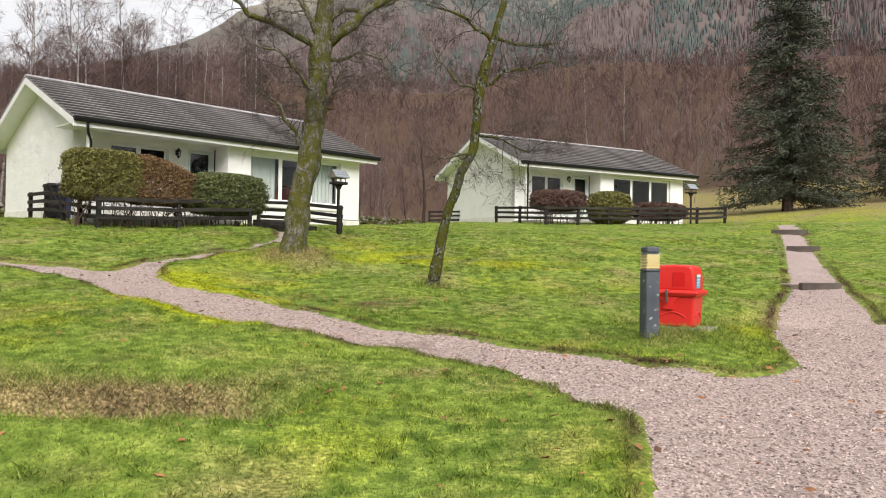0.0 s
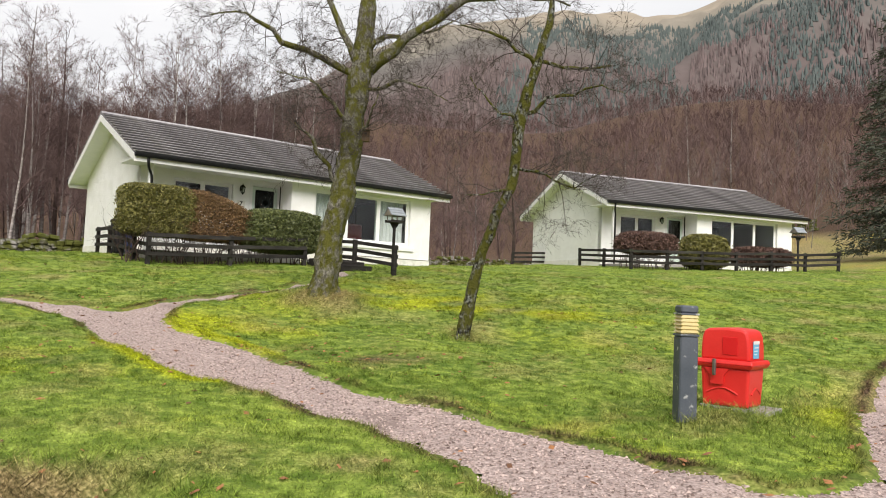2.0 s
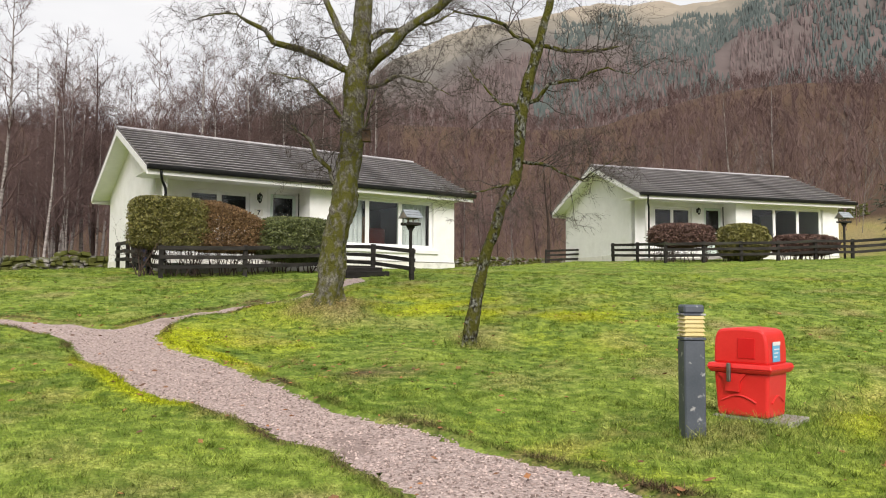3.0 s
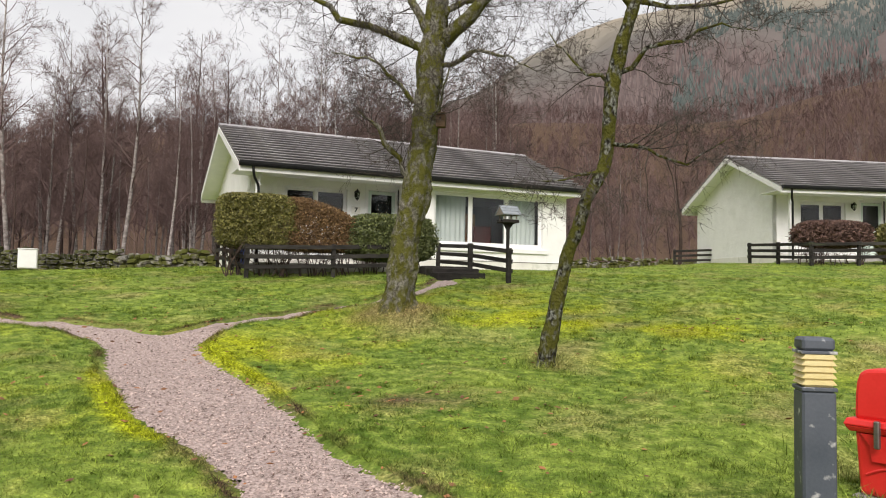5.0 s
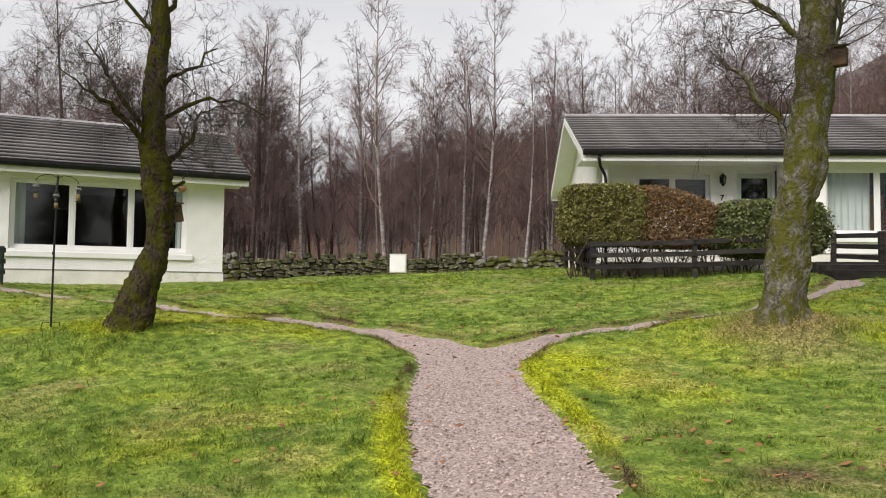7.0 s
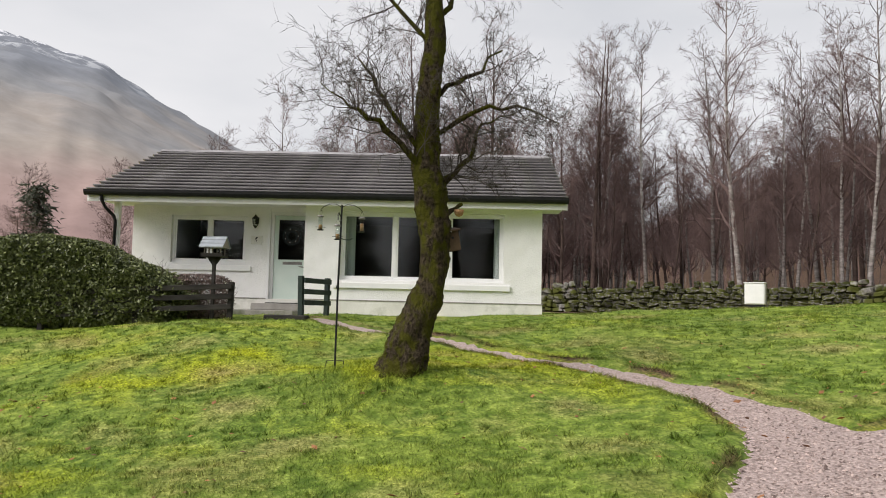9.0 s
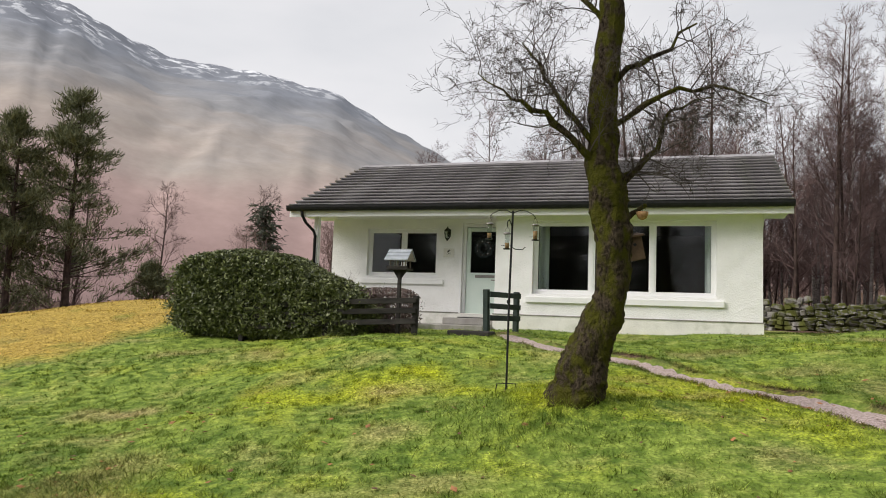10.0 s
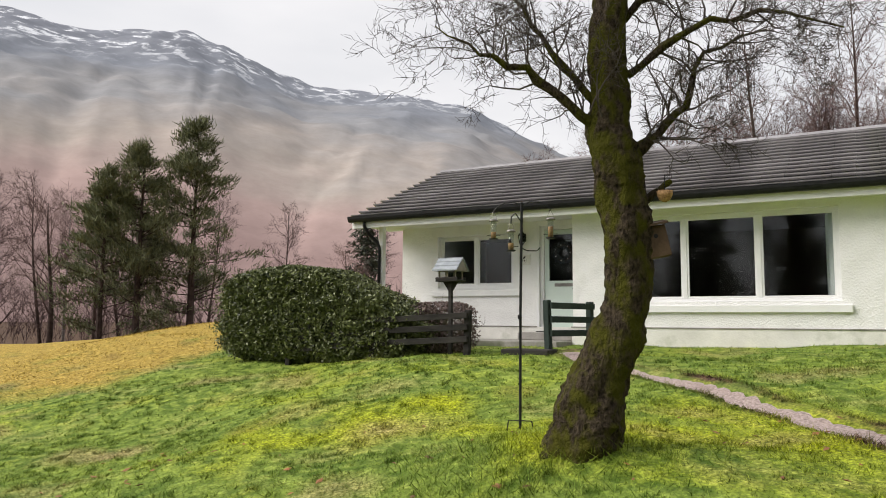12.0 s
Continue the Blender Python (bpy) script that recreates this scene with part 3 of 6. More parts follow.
# ---- far mountains ----
def mountain(name, az0, az1, az, el, dist, depth, base, material, label, rough=0.12, k=0):
    """A ridge seen under the given heights, with spurs and gullies running down to its foot."""
    na, nr = 260, 110
    A, T = np.meshgrid(np.linspace(az0, az1, na), np.linspace(0, 1, nr))
    r = dist + depth * T
    top = np.tan(np.radians(np.interp(A, az, el))) * (dist + depth)
    x, y = -np.sin(np.radians(A)) * r, np.cos(np.radians(A)) * r + 5
    w1 = 1 - np.abs(waves(x, y, 0.006, k))
    w2 = 1 - np.abs(waves(x + 30 * waves(x, y, 0.01, k + 1), y, 0.016, k + 2))
    u = A + 9 * T + 3 * waves(A, 12 * T, 0.3, k + 6)
    gully = np.abs(waves(u, 7 * T, 0.42, k + 5)) + 0.45 * np.abs(waves(u + 4 * T, 16 * T, 0.95, k + 7)) - 0.6
    spur = 0.9 * (w1 - 0.5) + 0.5 * (w2 - 0.5) - 0.8 * gully + 0.04 * waves(x, y, 0.05, k + 3)
    prof = T ** 0.85
    z = base + (top - base) * prof + top * rough * spur * np.sin(np.pi * np.clip(T, 0, 1)) ** 0.8 + top * 0.012 * waves(x, y, 0.05, k) * T
    kk = np.arange(na * nr).reshape(nr, na)
    quads = np.stack([kk[:-1, :-1], kk[1:, :-1], kk[1:, 1:], kk[:-1, 1:]], -1).reshape(-1, 4)
    m = bpy.data.meshes.new(name)
    m.from_pydata(np.stack([x, y, z], -1).reshape(-1, 3).tolist(), [], quads.tolist())
    m.polygons.foreach_set("use_smooth", [True] * len(m.polygons))
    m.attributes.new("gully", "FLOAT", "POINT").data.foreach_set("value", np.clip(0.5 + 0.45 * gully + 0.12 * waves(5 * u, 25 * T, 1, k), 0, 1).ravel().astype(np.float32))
    m.materials.append(material)
    tagged(new(name, m), label, "mountain", kind="structure")
    return A, T, np.stack([x, y, z], -1)


def moor(name, stops, height, patch, snow=None, patch_scale=0.006):
    """Bands of moor colour by height, haze mixed into the tones, broken by noise; snow in the gullies near the top."""
    m = bpy.data.materials.new(name)
    m.use_nodes = True
    n, l = m.node_tree.nodes, m.node_tree.links
    b, g, sep = n["Principled BSDF"], n.new("ShaderNodeNewGeometry"), n.new("ShaderNodeSeparateXYZ")
    no, no2, mad, div, r = (n.new("ShaderNodeTexNoise"), n.new("ShaderNodeTexNoise"), n.new("ShaderNodeMath"), n.new("ShaderNodeMath"), n.new("ShaderNodeValToRGB"))
    no.inputs["Scale"].default_value, no.inputs["Detail"].default_value = patch_scale, 8
    no2.inputs["Scale"].default_value, no2.inputs["Detail"].default_value, no2.inputs["Roughness"].default_value = 0.035, 9, 0.7
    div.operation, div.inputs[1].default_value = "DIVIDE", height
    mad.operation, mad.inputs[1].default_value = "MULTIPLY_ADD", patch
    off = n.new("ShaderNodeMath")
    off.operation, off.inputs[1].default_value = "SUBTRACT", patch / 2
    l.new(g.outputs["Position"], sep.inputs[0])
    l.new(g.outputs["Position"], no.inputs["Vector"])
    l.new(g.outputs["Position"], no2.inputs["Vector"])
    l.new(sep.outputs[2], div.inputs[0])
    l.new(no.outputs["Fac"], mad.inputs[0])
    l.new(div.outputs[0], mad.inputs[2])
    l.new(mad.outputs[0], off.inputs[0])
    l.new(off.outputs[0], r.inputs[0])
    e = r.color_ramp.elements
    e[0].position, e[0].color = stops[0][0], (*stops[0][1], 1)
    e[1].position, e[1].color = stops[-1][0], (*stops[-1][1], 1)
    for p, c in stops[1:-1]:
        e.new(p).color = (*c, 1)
    hs, mr = n.new("ShaderNodeHueSaturation"), n.new("ShaderNodeMapRange")
    mr.inputs["From Min"].default_value, mr.inputs["From Max"].default_value = 0.3, 0.7
    mr.inputs["To Min"].default_value, mr.inputs["To Max"].default_value = 0.86, 1.13
    l.new(no2.outputs["Fac"], mr.inputs["Value"])
    l.new(mr.outputs[0], hs.inputs["Value"])
    l.new(r.outputs[0], hs.inputs["Color"])
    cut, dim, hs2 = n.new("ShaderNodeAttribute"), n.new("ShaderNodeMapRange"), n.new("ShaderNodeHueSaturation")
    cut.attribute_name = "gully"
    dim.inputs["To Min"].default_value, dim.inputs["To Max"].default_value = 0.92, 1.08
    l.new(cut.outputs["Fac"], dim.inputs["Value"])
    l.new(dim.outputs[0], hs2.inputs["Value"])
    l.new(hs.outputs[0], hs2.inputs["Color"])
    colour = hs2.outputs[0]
    if snow:
        s, up, mul, mx = n.new("ShaderNodeMapRange"), n.new("ShaderNodeMapRange"), n.new("ShaderNodeMath"), n.new("ShaderNodeMix")
        s.inputs["From Min"].default_value, s.inputs["From Max"].default_value = 0.52, 0.59
        up.inputs["From Min"].default_value, up.inputs["From Max"].default_value = snow, snow * 1.25
        mul.operation, mx.data_type = "MULTIPLY", "RGBA"
        l.new(no2.outputs["Fac"], s.inputs["Value"])
        l.new(sep.outputs[2], up.inputs["Value"])
        l.new(s.outputs[0], mul.inputs[0])
        l.new(up.outputs[0], mul.inputs[1])
        l.new(mul.outputs[0], mx.inputs["Factor"])
        l.new(colour, mx.inputs[6])
        mx.inputs[7].default_value = (0.75, 0.77, 0.8, 1)
        colour = mx.outputs[2]
    l.new(colour, b.inputs["Base Color"])
    b.inputs["Roughness"].default_value = 1.0
    b.inputs["Specular IOR Level"].default_value = 0.0
    return m


# distance haze is painted in: pale warm foot, blue-grey upper slopes
M["hazed_moor_far"] = moor("hazed_heather_mountain", [(0.0, (0.33, 0.235, 0.22)), (0.16, (0.4, 0.3, 0.275)), (0.3, (0.38, 0.335, 0.3)), (0.44, (0.29, 0.29, 0.295)), (0.6, (0.24, 0.257, 0.288)), (1.0, (0.24, 0.253, 0.285))], 420, 0.75, 268, 0.004)
# moor and wood tones lifted to carry a thin haze
M["moor_near"] = moor("hazed_wooded_moor", [(0.0, (0.13, 0.095, 0.09)), (0.5, (0.14, 0.115, 0.11)), (0.68, (0.15, 0.14, 0.13)), (0.84, (0.23, 0.21, 0.175)), (1.0, (0.31, 0.27, 0.215))], 290, 0.3)
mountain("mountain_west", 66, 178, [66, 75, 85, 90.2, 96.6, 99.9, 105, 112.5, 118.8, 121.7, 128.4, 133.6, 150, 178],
         [5, 6.5, 9, 11.2, 14.3, 16.1, 17, 17.3, 19.7, 20.3, 19.6, 20, 20, 16], 350, 800, -5, M["hazed_moor_far"], "heather mountain with mist painted into its colours and streaks of snow", 0.016, 0.6)
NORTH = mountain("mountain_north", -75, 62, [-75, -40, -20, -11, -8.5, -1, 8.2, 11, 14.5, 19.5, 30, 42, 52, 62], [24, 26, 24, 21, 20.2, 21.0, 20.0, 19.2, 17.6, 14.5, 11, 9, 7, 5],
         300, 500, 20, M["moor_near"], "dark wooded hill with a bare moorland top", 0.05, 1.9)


def hill_trees(name, count, seed, az, part_up, tall, wide, material, label):
    """Small far trees standing on the north hill, in ragged plantations."""
    A, T, P = NORTH
    r = np.random.RandomState(seed)
    j, i = r.uniform(part_up[0] * 109, part_up[1] * 108, count), r.uniform(0, 258, count)
    j0, i0 = j.astype(int), i.astype(int)
    fj, fi = (j - j0)[:, None], (i - i0)[:, None]
    base = (P[j0, i0] * (1 - fi) + P[j0, i0 + 1] * fi) * (1 - fj) + (P[j0 + 1, i0] * (1 - fi) + P[j0 + 1, i0 + 1] * fi) * fj
    a, t = A[j0, i0], T[j0, i0]
    ok = (a > az[0] + 5 * waves(t * 9, a, 0.5, seed)) & (a < az[1] + 5 * waves(t * 9, a, 0.5, seed + 1)) & (waves(a, 25 * t, 0.35, seed + 2) > -0.45)
    base = base[ok]
    n = len(base)
    h = r.uniform(tall[0], tall[1], n)
    base[:, 2] -= 0.6
    V, F = [], []
    for k, ang in enumerate((0, 2.1, 4.2)):
        V.append(base + np.stack([np.cos(ang) * h * wide, np.sin(ang) * h * wide, 0 * h], -1))
    V.append(base + np.stack([r.uniform(-0.4, 0.4, n), r.uniform(-0.4, 0.4, n), h], -1))
    q = np.arange(n)
    F = np.concatenate([np.stack([q + n * u, q + n * v, q + n * 3], -1) for u, v in ((0, 1), (1, 2), (2, 0))])
    me = bpy.data.meshes.new(name)
    me.from_pydata(np.concatenate(V).tolist(), [], F.tolist())
    me.materials.append(material)
    tagged(new(name, me), label, "woodland", kind="stuff")


# tree colours paled and greyed to hold the haze of distance
M["far_conifer"] = leafy("hazed_conifers", (0.066, 0.088, 0.084), (0.108, 0.13, 0.123), 0.9)
M["far_bare"] = leafy("hazed_bare_trees", (0.1, 0.075, 0.072), (0.19, 0.145, 0.14), 0.9)
hill_trees("conifer_plantation", 34000, 31, (-34, 3), (0.16, 0.74), (3.5, 6.5), 0.24, M["far_conifer"], "dark conifer plantation high on the hill, mist painted into its colour")
hill_trees("hill_wood", 26000, 32, (-75, 60), (0.02, 0.42), (4, 8), 0.17, M["far_bare"], "leafless wood on the lower hill, mist painted into its colour")


# ---- houses ----
def house_pose(key):
    x, y, z, yaw = {"6": (-17.47, 4.30, 1.77, 73.14), "7": (-9.16, 18.83, 2.32, 45.76), "8": (3.17, 30.69, 2.93, 28.73)}[key]
    return pose(x, y, z, 0, 0, yaw)


EAVE_L, EAVE_H, RIDGE_D, RIDGE_H = 9.95, 2.45, 3.69, 4.02
FRONT, RECESS, WALL_L, WALL_R, RETURN = 0.41, 1.14, 0.50, 9.48, 4.50
BACK = 2 * RIDGE_D - 0.41


def wall_with_hole(x0, x1, z0, z1, hx0, hx1, hz0, hz1, y0, y1):
    """A wall slab along x with one opening through it, in one skin."""
    g = Geo()
    ring = [(x0, z0), (x1, z0), (x1, z1), (x0, z1)], [(hx0, hz0), (hx1, hz0), (hx1, hz1), (hx0, hz1)]
    vs = [(x, y, z) for y in (y0, y1) for r in ring for x, z in r]
    fs = []
    for i in range(4):
        j = (i + 1) % 4
        fs += [(i, j, 4 + j, 4 + i), (8 + j, 8 + i, 12 + i, 12 + j), (j, i, 8 + i, 8 + j), (4 + i, 4 + j, 12 + j, 12 + i)]
    return g.add(vs, fs)


def window(house, x0, x1, z0, z1, y, lights, label):
    """A white framed window in a reveal: frame, panes and sills."""
    fr, s = 0.06, (x1 - x0) / lights
    g = Geo()
    g.box(x0, x1, y, y + 0.07, z0, z0 + fr)
    g.box(x0, x1, y, y + 0.07, z1 - fr, z1)
    for i in range(lights + 1):
        xm = x0 + s * i
        a, b = (xm, xm + fr) if i == 0 else (xm - fr, xm) if i == lights else (xm - fr * 0.6, xm + fr * 0.6)
        g.box(a, b, y - 0.002, y + 0.072, z0 + fr, z1 - fr)
    w = part("window", g, M["pvc"], house, label)
    for i in range(lights):
        xa, xb = x0 + s * i + 0.035, x0 + s * (i + 1) - 0.035
        if i == 0:
            xa += 0.025
        if i == lights - 1:
            xb -= 0.025
        p = part("pane", Geo().box(xa, xb, y + 0.03, y + 0.042, z0 + fr, z1 - fr, 0.001), M["glass"], w, "clear window glass")
        p.visible_shadow = False
        g = Geo()
        e = 0.032
        for q in ((xa, xb, z0 + fr, z0 + fr + e), (xa, xb, z1 - fr - e, z1 - fr), (xa, xa + e, z0 + fr + e, z1 - fr - e), (xb - e, xb, z0 + fr + e, z1 - fr - e)):
            g.box(q[0], q[1], y + 0.008, y + 0.028, q[2], q[3], 0.004)
        part("sash", g, M["pvc"], w)
    part("window_sill", Geo().box(x0 - 0.03, x1 + 0.03, y - 0.10, y + 0.01, z0 - 0.045, z0 - 0.003), M["pvc"], w)
    return w


def curtain(house, x0, x1, y, z0, z1):
    g = Geo()
    n = max(6, int((x1 - x0) / 0.03))
    k = len(g.v)
    for i in range(n + 1):
        x = x0 + (x1 - x0) * i / n
        yy = y + 0.03 * math.sin(i * 1.25) + 0.012 * math.sin(i * 0.43)
        g.v += [(x, yy, z0), (x, yy, z1), (x, yy + 0.004, z0), (x, yy + 0.004, z1)]
    for i in range(n):
        a, b = k + 4 * i, k + 4 * (i + 1)
        g.f += [(a, b, b + 1, a + 1), (a + 2, a + 3, b + 3, b + 2)]
    part("curtain", g, M["curtain"], house, "white net curtain drawn in folds", True)


def cottage(key, number, label):
    h = thing("cottage", house_pose(key), label, "house", "white holiday cottages")
    rise = (RIDGE_H - EAVE_H) / RIDGE_D
    # walls, front to back
    wx0, wx1, wz0, wz1 = 5.26, 8.69, 0.70, 2.14
    vx0, vx1, vz0, vz1 = 1.36, 3.04, 1.03, 2.08
    g = wall_with_hole(RETURN, WALL_R, 0.27, 2.32, wx0, wx1, wz0, wz1, FRONT, FRONT + 0.28)
    part("front_wall", g, M["harl"], h, "white roughcast wall")
    part("return_wall", Geo().box(RETURN, RETURN + 0.25, FRONT + 0.28, RECESS, 0.27, 2.32, 0.004), M["harl"], h)
    dx0, dx1 = 3.58, 4.46
    g = wall_with_hole(WALL_L, dx0, 0.27, 2.32, vx0, vx1, vz0, vz1, RECESS, RECESS + 0.26)
    part("lintel", Geo().box(dx0, RETURN + 0.02, RECESS, RECESS + 0.26, 2.19, 2.32, 0.003), M["harl"], h)
    part("porch_wall", g, M["harl"], h, "white roughcast wall inside the porch")
    def gable(x0, x1, y0, name):
        def under(v):
            return EAVE_H - 0.13 + rise * (v if v < RIDGE_D else 2 * RIDGE_D - v)
        poly = [(y0, 0.27), (BACK, 0.27), (BACK, under(BACK)), (RIDGE_D, under(RIDGE_D)), (y0, under(y0))]
        part(name, Geo().prism(poly, 0, x0, x1), M["harl"], h, "white roughcast gable")
    gable(WALL_L, WALL_L + 0.26, RECESS + 0.002, "gable_wall")
    gable(WALL_R - 0.26, WALL_R, FRONT + 0.282, "gable_wall")
    part("back_wall", Geo().box(WALL_L + 0.26, WALL_R - 0.26, BACK - 0.26, BACK, 0.27, 2.32), M["harl"], h)
    o = 0.018
    for q in ((RETURN - o, WALL_R + o, FRONT - o, FRONT + 0.3), (WALL_L - o, RETURN - o, RECESS - o, RECESS + 0.3),
              (WALL_L - o, WALL_L + 0.28, RECESS + 0.3, BACK + o), (WALL_R - 0.28, WALL_R + o, FRONT + 0.3, BACK + o)):
        part("plinth", Geo().box(*q, -0.6, 0.27), M["plinth"], h, "cream painted plinth")
    g = Geo().box(RETURN - 0.03, WALL_R + 0.03, FRONT - 0.03, FRONT, 0.262, 0.285, 0.004)
    g.box(WALL_L - 0.03, dx0 - 0.05, RECESS - 0.03, RECESS, 0.262, 0.285, 0.004)
    part("drip_bead", g, M["concrete"], h, "thin grey drip bead above the plinth")
    # room surfaces take the near-black colour that paints the unlit interior
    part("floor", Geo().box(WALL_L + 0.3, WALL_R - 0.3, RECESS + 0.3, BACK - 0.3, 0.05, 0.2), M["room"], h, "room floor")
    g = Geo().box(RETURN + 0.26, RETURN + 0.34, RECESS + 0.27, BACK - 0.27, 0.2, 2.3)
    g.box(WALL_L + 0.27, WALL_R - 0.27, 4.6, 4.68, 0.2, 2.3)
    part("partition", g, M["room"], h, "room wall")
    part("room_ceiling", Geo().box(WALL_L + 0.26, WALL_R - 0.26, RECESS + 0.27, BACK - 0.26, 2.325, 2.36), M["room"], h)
    # porch: soffit, post, floor slab
    part("soffit", Geo().box(0.02, EAVE_L - 0.02, 0.03, RECESS + 0.2, 2.285, 2.315), M["white"], h, "white boarded soffit")
    part("porch_post", Geo().box(0.46, 0.57, 0.28, 0.40, -0.3, 2.285, 0.008), M["white"], h, "white corner post")
    part("porch_slab", Geo().box(0.4, RETURN - 0.02, -0.35, RECESS - 0.02, -0.5, 0.03, 0.01), M["concrete"], h, "grey concrete porch slab")
    part("door_step", Geo().box(3.35, 4.48, 0.62, RECESS - 0.02, 0.03, 0.17, 0.012), M["concrete"], h, "concrete door step")
    # roof
    deck = [(0.05, EAVE_H - 0.06), (RIDGE_D, RIDGE_H - 0.07), (2 * RIDGE_D - 0.05, EAVE_H - 0.06), (2 * RIDGE_D - 0.05, EAVE_H - 0.12), (RIDGE_D, RIDGE_H - 0.14), (0.05, EAVE_H - 0.12)]
    roof = part("roof", Geo().prism(deck, 0, 0.02, EAVE_L - 0.02), M["white"], h, "roof deck with white painted verge")
    rows = 14
    slope = math.hypot(RIDGE_D, RIDGE_H - EAVE_H)
    ang = math.atan2(RIDGE_H - EAVE_H, RIDGE_D)
    step = slope / rows
    g = Geo()
    cols = 30
    wt = EAVE_L / cols
    for c in range(cols):
        lift = 0.0025 * ((c * 7) % 3)
        g.prism([(0.085, -0.006), (step + 0.06, -0.006), (step + 0.06, 0.008), (0, 0.085 + lift), (0.0, 0.066 + lift)], 0, c * wt + 0.0015, (c + 1) * wt - 0.0015)
    course = g.mesh("tile_course", M["tile"])
    for side in (0, 1):
        for i in range(rows):
            ob = new("tile_course", course)
            ob.parent = roof
            d = i * step - 0.02
            if side == 0:
                ob.matrix_local = pose(0, d * math.cos(ang), EAVE_H - 0.045 + d * math.sin(ang), math.degrees(ang), 0, 0)
            else:
                ob.matrix_local = pose(EAVE_L, 2 * RIDGE_D - d * math.cos(ang), EAVE_H - 0.045 + d * math.sin(ang), math.degrees(ang), 0, 180)
    g = Geo()
    for i in range(22):
        a, b = EAVE_L / 22 * i, EAVE_L / 22 * (i + 1)
        g.prism([(RIDGE_D - 0.13, RIDGE_H - 0.035), (RIDGE_D - 0.06, RIDGE_H + 0.03), (RIDGE_D + 0.06, RIDGE_H + 0.03), (RIDGE_D + 0.13, RIDGE_H - 0.035)], 0, a + 0.003, b - 0.003)
    part("ridge_tiles", g, M["tile"], roof, "half round grey ridge tiles")
    # verge boards and gable soffits
    for x0, x1 in ((0.0, 0.03), (EAVE_L - 0.03, EAVE_L)):
        for s in (0, 1):
            def v(q):
                return q if s == 0 else 2 * RIDGE_D - q
            poly = [(v(0.02), EAVE_H - 0.07), (v(RIDGE_D), RIDGE_H - 0.075), (v(RIDGE_D), RIDGE_H - 0.25), (v(0.02), EAVE_H - 0.25)]
            part("bargeboard", Geo().prism(poly, 0, x0, x1), M["white"], roof, "white bargeboard")
    for x0, x1 in ((0.03, WALL_L), (WALL_R, EAVE_L - 0.03)):
        for s in (0, 1):
            def v(q):
                return q if s == 0 else 2 * RIDGE_D - q
            y0 = RECESS + 0.2 if s == 0 else 0.1
            poly = [(v(y0), EAVE_H - 0.2 + rise * y0), (v(RIDGE_D), RIDGE_H - 0.2), (v(RIDGE_D), RIDGE_H - 0.225), (v(y0), EAVE_H - 0.225 + rise * y0)]
            part("verge_soffit", Geo().prism(poly, 0, x0, x1), M["white"], roof, "white sloping soffit")
    part("fascia", Geo().box(0.03, EAVE_L - 0.03, 0.0, 0.03, 2.20, 2.36), M["white"], h, "white fascia board")
    part("fascia", Geo().box(0.03, EAVE_L - 0.03, 2 * RIDGE_D - 0.03, 2 * RIDGE_D, 2.16, 2.36), M["white"], h, "white fascia board")
    for y, s in ((-0.072, 1), (2 * RIDGE_D + 0.072, -1)):
        g = Geo()
        prof = [(0.075 * math.cos(a), 0.115 * math.sin(a)) for a in [math.pi + i * math.pi / 8 for i in range(9)]]
        prof += [(0.065 * math.cos(a), 0.1 * math.sin(a)) for a in [2 * math.pi - i * math.pi / 8 for i in range(9)]]
        g.prism([(y + p, EAVE_H - 0.02 + q) for p, q in prof], 0, -0.01, EAVE_L + 0.01)
        part("gutter", g, M["black"], h, "black half round gutter")
    part("downpipe", Geo().tube([(0.33, -0.05, 2.36), (0.33, -0.04, 2.24), (0.38, 0.06, 2.08), (0.50, 0.20, 1.92), (0.52, 0.235, 1.82), (0.52, 0.235, 0.0)], 0.033, 10), M["black"], h, "black swan-neck downpipe", True)
    # windows with blocky raised sills
    window(h, wx0, wx1, wz0, wz1, FRONT + 0.11, 3, "wide white window of three lights")
    window(h, vx0, vx1, vz0, vz1, RECESS + 0.10, 2, "white window of two lights in the porch")
    part("sill_block", Geo().box(wx0 - 0.12, wx1 + 0.14, FRONT - 0.05, FRONT - 0.001, wz0 - 0.175, wz0 - 0.055, 0.008), M["white"], h, "white raised sill band")
    part("sill_block", Geo().box(vx0 - 0.12, vx1 + 0.14, RECESS - 0.05, RECESS - 0.001, vz0 - 0.17, vz0 - 0.055, 0.008), M["white"], h, "white raised sill band")
    # door
    g = Geo().box(dx0, dx0 + 0.07, RECESS + 0.06, RECESS + 0.16, 0.17, 2.19)
    g.box(dx1 - 0.03, dx1 + 0.04, RECESS + 0.06, RECESS + 0.16, 0.17, 2.19)
    g.box(dx0 + 0.07, dx1 - 0.03, RECESS + 0.06, RECESS + 0.16, 2.12, 2.19)
    g.box(dx0 - 0.05, dx0, RECESS - 0.012, RECESS + 0.06, 0.17, 2.25)
    part("door_frame", g, M["pvc"], h, "white door frame")
    a, b = dx0 + 0.075, dx1 - 0.035
    g = Geo()
    y0, y1 = RECESS + 0.085, RECESS + 0.13
    g.box(a, b, y0, y1, 0.19, 1.14)
    g.box(a, a + 0.09, y0, y1, 1.14, 2.11)
    g.box(b - 0.09, b, y0, y1, 1.14, 2.11)
    g.box(a + 0.09, b - 0.09, y0, y1, 2.02, 2.11)
    door = part("door", g, M["mint"], h, "pale green half glazed front door, shut")
    p = part("pane", Geo().box(a + 0.09, b - 0.09, y0 + 0.02, y0 + 0.03, 1.14, 2.02, 0.001), M["glass"], door, "door glass")
    p.visible_shadow = False
